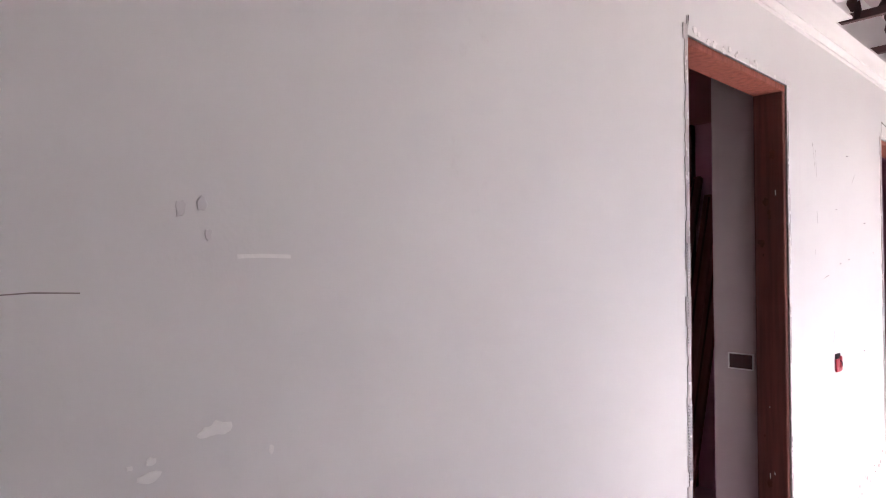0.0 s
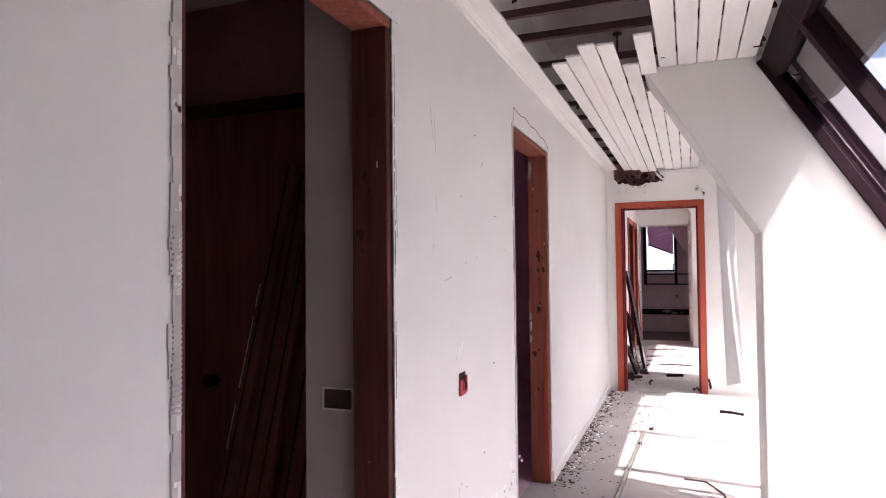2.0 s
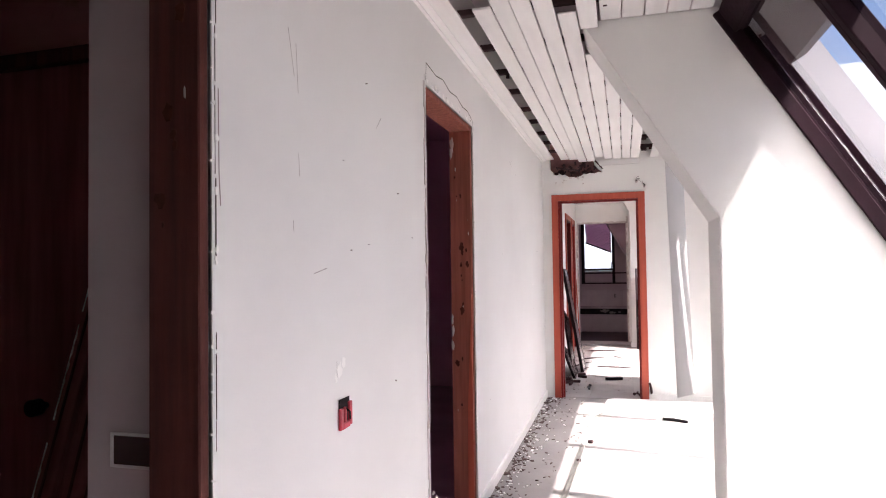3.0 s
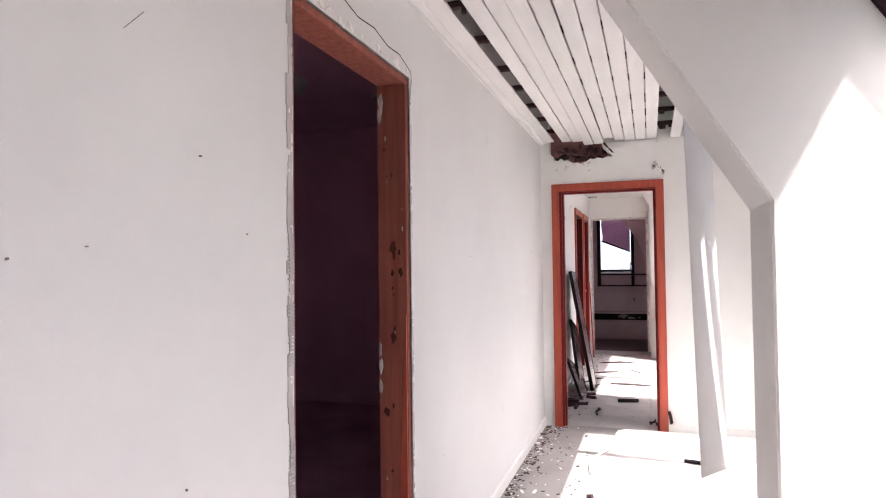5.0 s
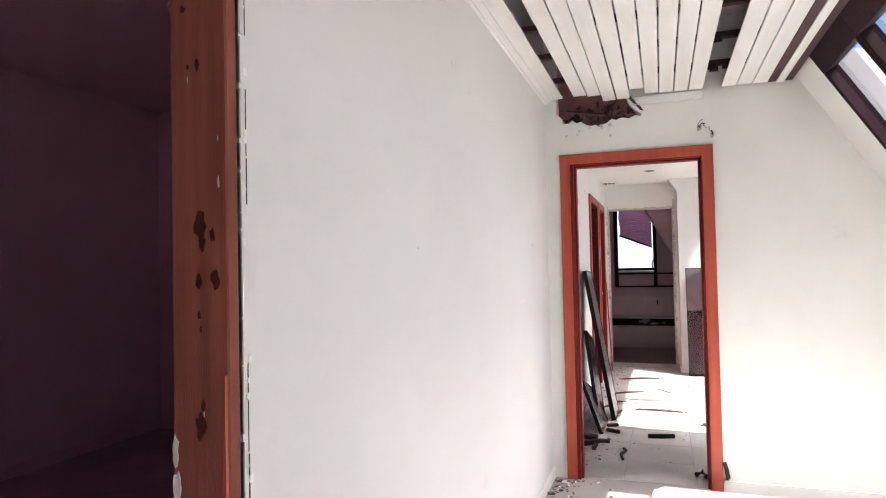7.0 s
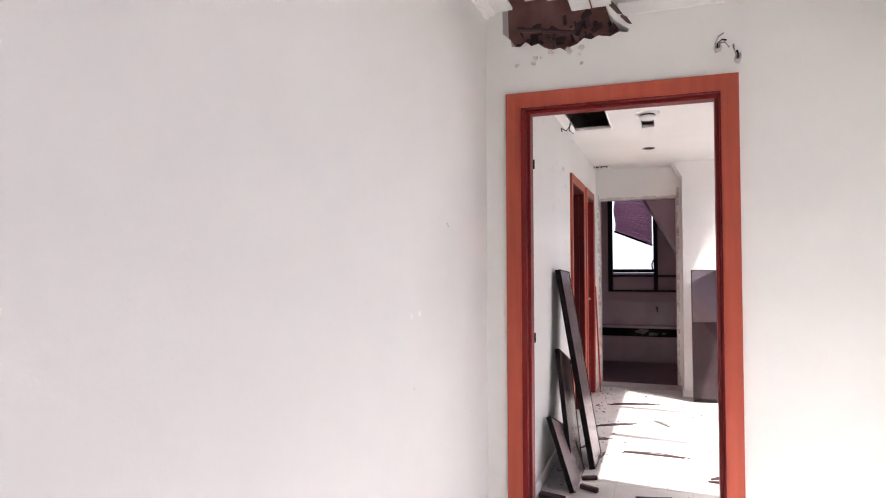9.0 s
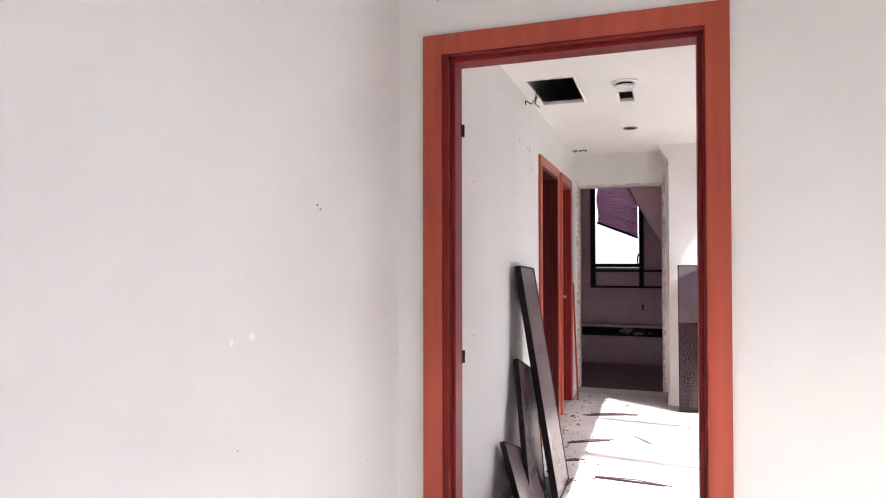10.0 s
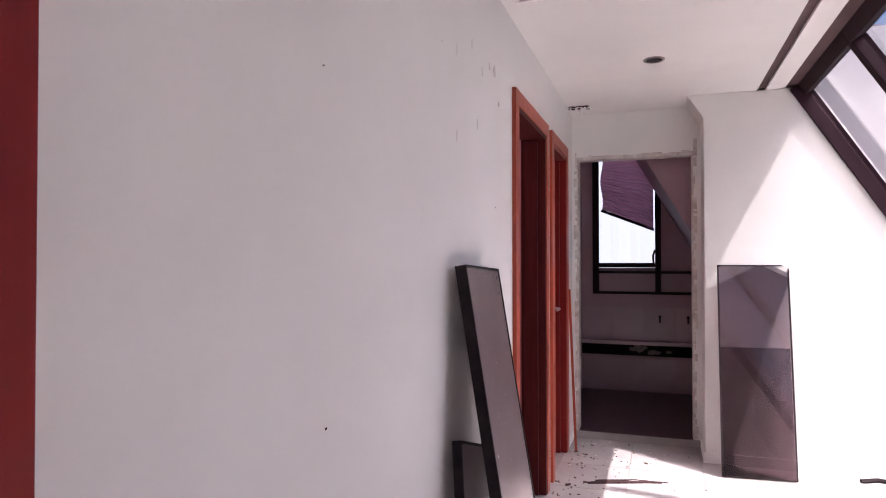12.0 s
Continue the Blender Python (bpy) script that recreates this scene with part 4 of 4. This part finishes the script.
setting(boxes("hatch_rim", [(HATCH[0] - 0.012, HATCH[1] + 0.012, HATCH[2] - 0.012, HATCH[2], CEIL2 - 0.004, CEIL2 - 0.001), (HATCH[0] - 0.012, HATCH[1] + 0.012, HATCH[3], HATCH[3] + 0.012, CEIL2 - 0.004, CEIL2 - 0.001), (HATCH[1], HATCH[1] + 0.012, HATCH[2], HATCH[3], CEIL2 - 0.004, CEIL2 - 0.001)], CHIP), "thin white rim round the ceiling cut-out", "trim")
bm = bmesh.new()
tube(bm, [(-0.92, 10.5, CEIL2 + 0.05), (-0.93, 10.48, CEIL2 - 0.03), (-0.95, 10.44, CEIL2 - 0.07), (-0.985, 10.42, CEIL2 - 0.05), (-0.97, 10.36, CEIL2 - 0.09)], 0.004, 5)
tube(bm, [(-0.92, 10.55, CEIL2 + 0.05), (-0.94, 10.52, CEIL2 - 0.05), (-0.90, 10.47, CEIL2 - 0.09)], 0.0035, 5)
tagged(part("loose_wire", bm, BLACK), "loose wires hanging from the ceiling cut-out", "wire")
# flat dark flakes stand in for the shade inside a torn hole
bm = bmesh.new()
r = random.Random(3)
for i in range(9):
    flake(bm, -0.92 + r.uniform(-0.07, 0.09), 12.80 + r.uniform(-0.08, 0.08), r.uniform(0.015, 0.035), 1.2, 8, 0.002, lambda a, b, t: (max(a, -0.995), b, CEIL2 - 0.001 - t), r)
tagged(part("torn_hole_shade", bm, DARKGAP), "dark flakes for the shade of a torn ceiling hole", "hole", kind="structure")
bm = bmesh.new()
for i in range(6):
    x, y = -0.92 + r.uniform(-0.06, 0.1), 12.78 + r.uniform(-0.06, 0.06)
    tube(bm, [(x, y, CEIL2), (x + r.uniform(-0.02, 0.02), y - 0.02, CEIL2 - 0.02), (x + r.uniform(-0.03, 0.03), y, CEIL2 - r.uniform(0.02, 0.07))], 0.006, 5)
tagged(part("torn_paper", bm, CHIP), "torn white shreds at the ceiling hole", "shred", kind="stuff")

# ---- leaning panels ----
def leaning_panel(name, base, up, width, thick, face, label, group):
    """A framed panel: base corner, way up its length, width along the wall."""
    e = thing(name, label, "panel", group=group)
    u, w = Vector(up), Vector((0, 1, 0))
    length = u.length
    u.normalize()
    w = (w - w.dot(u) * u).normalized()
    n = w.cross(u)
    m = Matrix(((w.x, u.x, n.x, base[0]), (w.y, u.y, n.y, base[1]), (w.z, u.z, n.z, base[2]), (0, 0, 0, 1)))
    for nm, lim, mat in (("face", (0.008, width - 0.008, 0.008, length - 0.008, -0.004, thick - 0.003), face), ("edge", (0, 0.008, 0, length, -0.006, thick), BLACK), ("edge", (width - 0.008, width, 0, length, -0.006, thick), BLACK), ("edge", (0.008, width - 0.008, 0, 0.008, -0.006, thick), BLACK), ("edge", (0.008, width - 0.008, length - 0.008, length, -0.006, thick), BLACK)):
        bm = bmesh.new()
        box(bm, *lim, bevel=0.001, m=m)
        part(nm, bm, mat, e)
    return e


leaning_panel("grey_panel", (-0.735, 9.95, 0.004), (-0.235, 0.07, 1.348), 0.42, 0.032, GREYFACE, "tall dark-edged grey panel leaning on the wall", "panels leaning on the wall")
leaning_panel("grey_panel", (-0.840, 9.72, 0.004), (-0.13, 0.27, 0.80), 0.42, 0.025, GREYFACE, "shorter dark panel leaning behind a tall one", "panels leaning on the wall")
leaning_panel("grey_panel", (-0.80, 9.46, 0.004), (-0.175, 0.20, 0.40), 0.46, 0.025, GREYFACE, "low grey panel leaning on the wall", "panels leaning on the wall")

gp = thing("glass_panel", "tinted glass pane in a thin black frame leaning on the wall", "glass panel")
base, upv = Vector((0.005, 12.44, 0.004)), Vector((0.0, 0.255, 1.325))
L = upv.length
u = upv.normalized()
w = Vector((1, 0.1, 0)).normalized()
n = w.cross(u).normalized()
m = Matrix(((w.x, u.x, n.x, base.x), (w.y, u.y, n.y, base.y), (w.z, u.z, n.z, base.z), (0, 0, 0, 1)))
for nm, lim, mat in (("pane", (0.008, 0.427, 0.008, L - 0.008, 0.002, 0.008), TINTED), ("rear_pane", (0.010, 0.425, 0.008, L * 0.6, -0.010, -0.004), TINTED), ("frame_bar", (0, 0.008, 0, L, 0, 0.014), BLACK), ("frame_bar", (0.427, 0.435, 0, L, 0, 0.014), BLACK), ("frame_bar", (0.008, 0.427, 0, 0.008, 0, 0.014), BLACK), ("frame_bar", (0.008, 0.427, L - 0.008, L, 0, 0.014), BLACK)):
    bm = bmesh.new()
    box(bm, *lim, m=m)
    part(nm, bm, mat, gp)

# thin red batten beside the closed door
bm = bmesh.new()
tube(bm, [(-0.93, 12.70, 0.0), (-0.985, 12.78, 1.15)], 0.012, 4)
tagged(part("wood_strip", bm, ORANGE), "thin orange wood strip leaning by the door", "strip")

# ---- bathroom opening and fittings ----
rl = tagged(new("door_6"), "rough plaster edge of the bathroom doorway", "door frame", kind="structure")
rng = random.Random(33)
for side in (0, 1):
    bm = bmesh.new()
    z = 0.06
    while z < B[2]:
        st = rng.uniform(0.03, 0.16)
        wdt = rng.uniform(0.006, 0.026)
        x = B[0] if side == 0 else B[1]
        box(bm, x - (wdt if side == 0 else 0.0), x + (0.0 if side == 0 else wdt), END_Y - 0.005, END_Y - 0.0005, z, z + st * rng.uniform(0.5, 1))
        z += st
    part("torn_plaster", bm, RAW, rl)
bm = bmesh.new()
x = B[0]
while x < B[1]:
    st = rng.uniform(0.03, 0.1)
    box(bm, x, x + st, END_Y - 0.005, END_Y - 0.0005, B[2], B[2] + rng.uniform(0.008, 0.026))
    x += st
part("torn_plaster", bm, RAW, rl)
boxes("reveal", [(B[0], B[0] + 0.012, END_Y + 0.004, 13.2, 0.05, B[2] - 0.012), (B[1] - 0.012, B[1], END_Y + 0.004, 13.2, 0.05, B[2] - 0.012), (B[0], B[1], END_Y + 0.004, 13.2, B[2] - 0.012, B[2])], RAW, rl)

setting(boxes("ledge", [(-1.12, 0.9, 14.58, 14.70, 0.525, 0.56)], CERAMIC, bevel=0.004), "tiled ledge along the bathroom wall", "ledge")
# black sheet stands in for deep shade, the recess being only 4 cm
setting(boxes("recess_shade", [(-1.12, 0.9, 14.733, 14.738, 0.40, 0.525)], BLACK), "black sheet for the shade in the recess under the ledge", "recess")
bm = bmesh.new()
r = random.Random(8)
for i in range(8):
    flake(bm, r.uniform(-0.7, -0.15), 0.46 + r.uniform(-0.03, 0.03), r.uniform(0.02, 0.04), 1.8, 8, 0.006, lambda a, b, t: (a, 14.732 - t, b), r)
tagged(part("missing_tile_scar", bm, SCUFF), "grey mortar scars in the dark recess", "patch", kind="structure")

bw = tagged(new("window_20"), "dark-framed bathroom window with a tilted sash", "window", kind="structure")
for nm, lim in (("mullion", (-1.0, -0.94, 14.63, 14.70, 1.04, 2.46)), ("mullion", (-0.40, -0.345, 14.63, 14.70, 1.04, 2.10)), ("sill_rail", (-0.94, -0.40, 14.65, 14.71, 1.285, 1.33)), ("lower_rail", (-0.94, 0.05, 14.655, 14.699, 1.225, 1.25)), ("bottom_rail", (-1.0, 0.1, 14.64, 14.70, 1.02, 1.045)), ("top_rail", (-0.94, -0.36, 14.65, 14.70, 2.43, 2.46))):
    boxes(nm, [lim], FRAME, bw, bevel=0.002)
boxes("pane", [(-0.94, -0.40, 14.76, 14.764, 1.33, 2.43)], CLEAR, bw).visible_shadow = False
bm = bmesh.new()
tube(bm, [(-0.415, 14.64, 1.33), (-0.42, 14.62, 1.40), (-0.40, 14.62, 1.46)], 0.01, 6)
part("stay", bm, BLACK, bw)

for k, x in enumerate((-0.36, -0.10)):
    ps = thing("pipe_stub", "capped dark water pipe stub in the tiled wall", "pipe", (x, 14.692, 0.80), "pipe stubs over the ledge")
    bm = bmesh.new()
    tube(bm, [(0, 0, 0), (0, -0.04, 0)], 0.014, 8)
    part("pipe", bm, BLACK, ps)
    bm = bmesh.new()
    tube(bm, [(0, -0.04, 0.012), (0, -0.05, -0.03), (0, -0.045, -0.055)], 0.009, 6)
    part("tap_end", bm, BLACK, ps)

# crooked pleated blind
bm = bmesh.new()
rows, cols = 46, 10
g = []
for i in range(rows + 1):
    f = i / rows
    row = []
    for j in range(cols + 1):
        h = j / cols
        x = -0.905 + h * 0.49
        low = 1.86 - 0.20 * h
        z = 2.46 + (low - 2.46) * f
        fold = 0.012 * (1 if i % 2 else -1) * (0.35 + 0.65 * f) + 0.015 * math.sin(7 * h + 5 * f) * f
        row.append(bm.verts.new((x + 0.012 * math.sin(9 * f) * (1 - h), 14.60 + fold, z + 0.008 * math.sin(11 * h) * f)))
    g.append(row)
for i in range(rows):
    for j in range(cols):
        bm.faces.new((g[i][j], g[i][j + 1], g[i + 1][j + 1], g[i + 1][j]))
bl = part("window_blind", bm, BLIND)
tagged(bl, "crooked mauve pleated blind hanging half down", "blind")
sol = bl.modifiers.new("thickness", "SOLIDIFY")
sol.thickness = 0.003
bm = bmesh.new()
tube(bm, [(-0.91, 14.60, 1.855), (-0.41, 14.60, 1.655)], 0.014, 6)
part("bottom_bar", bm, BLACK, bl, "dark bottom bar")

# ---- things lying on the floors ----
bm = bmesh.new()
prism(bm, [(-0.39, 7.72), (1.25, 7.66), (1.30, 8.16), (-0.30, 8.20), (-0.36, 8.12)], 0.001, 0.042, "z")
tagged(part("plasterboard_sheet", bm, PLASTER), "dusty white plasterboard sheet lying on the floor", "board")
bm = bmesh.new()
for lim in ((-0.015, 0.015, 0, 2.25, 0.001, 0.003), (-0.015, -0.012, 0, 2.25, 0.003, 0.022), (0.012, 0.015, 0, 2.25, 0.003, 0.022)):
    box(bm, *lim)
tr = part("metal_track", bm, STEEL)
tr.matrix_world = pose(-0.585, 4.30, 0, 0, 0, -2.0)
tagged(tr, "bent galvanised wall track lying on the floor", "track")
bm = bmesh.new()
tube(bm, [(-0.49, 7.05, 0.012), (-0.51, 7.25, 0.014), (-0.49, 7.45, 0.012), (-0.42, 7.60, 0.02), (-0.37, 7.70, 0.03)], 0.008, 5)
tagged(part("plaster_strip_offcut", bm, CHIP), "curled white strip on the dusty floor", "strip")


def scrap(name, pts, r, mat, label, category):
    bm = bmesh.new()
    tube(bm, pts, r, 5)
    return tagged(part(name, bm, mat), label, category, "scraps on the floor")


scrap("wood_scrap", [(-0.18, 5.35, 0.008), (-0.05, 5.30, 0.02), (0.05, 5.12, 0.012), (0.06, 5.0, 0.008)], 0.007, BATTEN, "curved dark offcut on the floor", "offcut")
scrap("wood_scrap", [(-0.02, 4.98, 0.008), (0.10, 4.90, 0.008)], 0.007, BATTEN, "short dark offcut on the floor", "offcut")
scrap("wood_scrap", [(-0.47, 6.62, 0.010), (-0.44, 6.60, 0.02)], 0.014, BATTEN, "small dark lump on the floor", "offcut")
scrap("wood_scrap", [(-0.53, 6.12, 0.010), (-0.50, 6.12, 0.012)], 0.011, BATTEN, "small dark lump on the floor", "offcut")
scrap("black_offcut", [(0.13, 7.52, 0.012), (0.22, 7.50, 0.014), (0.33, 7.44, 0.012)], 0.014, BLACK, "black plastic offcut on the floor", "offcut")
scrap("black_offcut", [(-0.42, 9.45, 0.016), (-0.30, 9.47, 0.018), (-0.22, 9.50, 0.016)], 0.02, BLACK, "flat black offcut beyond the door frame", "offcut")
scrap("cable_end", [(-0.58, 8.80, 0.008), (-0.60, 8.92, 0.01), (-0.57, 9.02, 0.012), (-0.59, 9.08, 0.008)], 0.010, BLACK, "bent black cable end on the floor", "cable")
scrap("cable_end", [(0.06, 8.40, 0.02), (0.07, 8.29, 0.10), (0.06, 8.28, 0.16), (0.05, 8.29, 0.19)], 0.013, BATTEN, "dark rag of cable beside the frame foot", "cable")
scrap("cable_end", [(-0.10, 8.55, 0.02), (-0.06, 8.60, 0.03), (-0.04, 8.52, 0.02)], 0.018, BATTEN, "dark debris at the frame foot", "debris")
scrap("black_offcut", [(0.80, 12.60, 0.012), (0.90, 12.64, 0.016), (1.00, 12.62, 0.012)], 0.014, BLACK, "black plastic offcut against the skirting", "offcut")
for k, (x, y, a, l, mat) in enumerate(((-0.78, 12.05, 20, 0.34, BATTEN), (-0.74, 12.10, 14, 0.40, BATTEN), (-0.82, 11.15, 30, 0.34, BATTEN), (-0.78, 10.72, 25, 0.10, BATTEN), (-0.35, 11.50, -55, 0.22, STEEL), (-0.55, 10.45, -3, 0.42, BATTEN), (0.02, 10.0, 30, 0.20, BATTEN), (0.0, 9.95, -10, 0.24, BATTEN), (-0.86, 10.45, 60, 0.16, BROWN), (-0.70, 10.25, 80, 0.1, BROWN), (0.35, 12.0, 10, 0.3, BATTEN))):
    bm = bmesh.new()
    box(bm, 0, l, -0.006, 0.008, 0.001, 0.011, 0.001)
    tube(bm, [(0.02, 0.004, 0.011), (l * 0.6, 0.012, 0.016), (l + 0.04, 0.0, 0.006)], 0.003, 5)
    o = part("stick", bm, mat)
    o.matrix_world = pose(x, y, 0, 0, 0, a)
    tagged(o, "broken wooden stick on dusty tiles" if mat is not STEEL else "pale metal strip on dusty tiles", "stick", "sticks on the floor")
for k, (x, y, s) in enumerate(((-0.84, 9.15, 0.035), (-0.80, 9.05, 0.03), (-0.76, 9.22, 0.028), (-0.70, 9.55, 0.03), (-0.72, 9.75, 0.025), (-0.88, 9.30, 0.04))):
    bm = bmesh.new()
    r = random.Random(k + 50)
    box(bm, -s * 2, s * 2, -s * 0.5, s * 0.5, 0, s, 0.004, Euler((r.uniform(-0.3, 0.3), 0, r.uniform(0, 3))).to_matrix().to_4x4())
    lowest = min(v.co.z for v in bm.verts)
    bmesh.ops.translate(bm, verts=bm.verts[:], vec=(x, y, -lowest + 0.001))
    tagged(part("debris_lump", bm, BATTEN), "dark broken lump by the leaning panels", "debris", "debris lumps")


def crumbs(name, count, where, sizes, mat, label, seed):
    """Uncountable crumbs: small tilted chips, each clear of the floor."""
    r = random.Random(seed)
    bm = bmesh.new()
    for _ in range(count):
        x, y = where(r)
        s = r.uniform(*sizes) * (1 if r.random() < 0.85 else 1.8)
        m = Matrix.Translation((x, y, 0.001 + s * 0.25)) @ Euler((r.uniform(-0.25, 0.25), r.uniform(-0.25, 0.25), r.uniform(0, 6.28))).to_matrix().to_4x4() 
        box(bm, -s * r.uniform(0.6, 1.5), s * r.uniform(0.6, 1.3), -s * 0.5, s * r.uniform(0.3, 0.7), -s * 0.2, s * r.uniform(0.15, 0.5), 0, m)
    return tagged(part(name, bm, mat), label, "debris", kind="stuff")


crumbs("plaster_crumbs", 300, lambda r: (-0.975 + abs(r.gauss(0, 0.065)), r.uniform(4.9, 8.28)), (0.004, 0.011), RUBBLE, "dark plaster crumbs along the wall foot", 1)
crumbs("plaster_crumbs", 110, lambda r: (r.uniform(-0.98, -0.55), r.uniform(4.0, 8.3)), (0.003, 0.008), RUBBLE, "scattered dark crumbs on the floor", 2)
crumbs("plaster_crumbs", 120, lambda r: (-0.97 + abs(r.gauss(0, 0.13)), r.uniform(5.3, 8.28)), (0.004, 0.010), CHIP, "pale plaster chips along the wall foot", 3)
crumbs("plaster_crumbs", 260, lambda r: (-0.97 + abs(r.gauss(0, 0.16)), r.uniform(8.5, 13.0)), (0.003, 0.008), RUBBLE, "dark crumbs along the second wall foot", 4)
crumbs("plaster_crumbs", 130, lambda r: (r.uniform(-0.9, 0.5), r.uniform(8.5, 12.9)), (0.002, 0.005), RUBBLE, "scattered crumbs on dusty tiles", 5)
crumbs("plaster_crumbs", 34, lambda r: (r.uniform(-0.95, -0.3), r.uniform(12.3, 13.0)), (0.004, 0.012), RAW, "pale chips before the bathroom step", 6)

# ---- floor tiles of the second corridor ----
tile_mesh = None
T = 0.45
GAP = 0.003
for i in range(7):
    for j in range(11):
        x, y = -1.0 + i * T, 8.37 + j * T
        sx, sy = min(T, 2.1 - x) - GAP, min(T, END_Y - 0.02 - y) - GAP
        if sy < 0.05:
            continue
        if abs(sx - T + GAP) < 1e-6 and abs(sy - T + GAP) < 1e-6 and tile_mesh:
            o = new("tile", tile_mesh)
        else:
            bm = bmesh.new()
            box(bm, 0.0, sx, 0.0, sy, -0.004, 0.0, 0.0015)
            o = part("tile", bm, TILE)
            if abs(sx - T + GAP) < 1e-6 and abs(sy - T + GAP) < 1e-6:
                tile_mesh = o.data
        o.location = (x, y, 0)
        o.parent = floor_2

# ---- glazed tiles of the bathroom walls ----
bm = bmesh.new()
box(bm, 0.002, 0.298, -0.006, 0.0, 0.002, 0.318, 0.0015)
wt = part("tile", bm, CERAMIC)
wt.parent = bpy.data.objects["wall_bath_rear"]
wt.location = (-1.11, 14.70, 0.57)
for i in range(4):
    for z in (0.57, 0.06):
        if i or z != 0.57:
            o = new("tile", wt.data)
            o.parent = wt.parent
            o.location = (-1.11 + i * 0.3, 14.70, z)
bm = bmesh.new()
box(bm, -0.0, 0.006, 0.002, 0.298, 0.002, 0.318, 0.0015)
st = part("tile", bm, CERAMIC)
st.parent = bpy.data.objects["wall_bath_west"]
for i in range(5):
    for j in range(7):
        o = st if i + j == 0 else new("tile", st.data)
        o.parent = st.parent
        o.location = (-1.12, 13.2 + i * 0.3, 0.06 + j * 0.32)
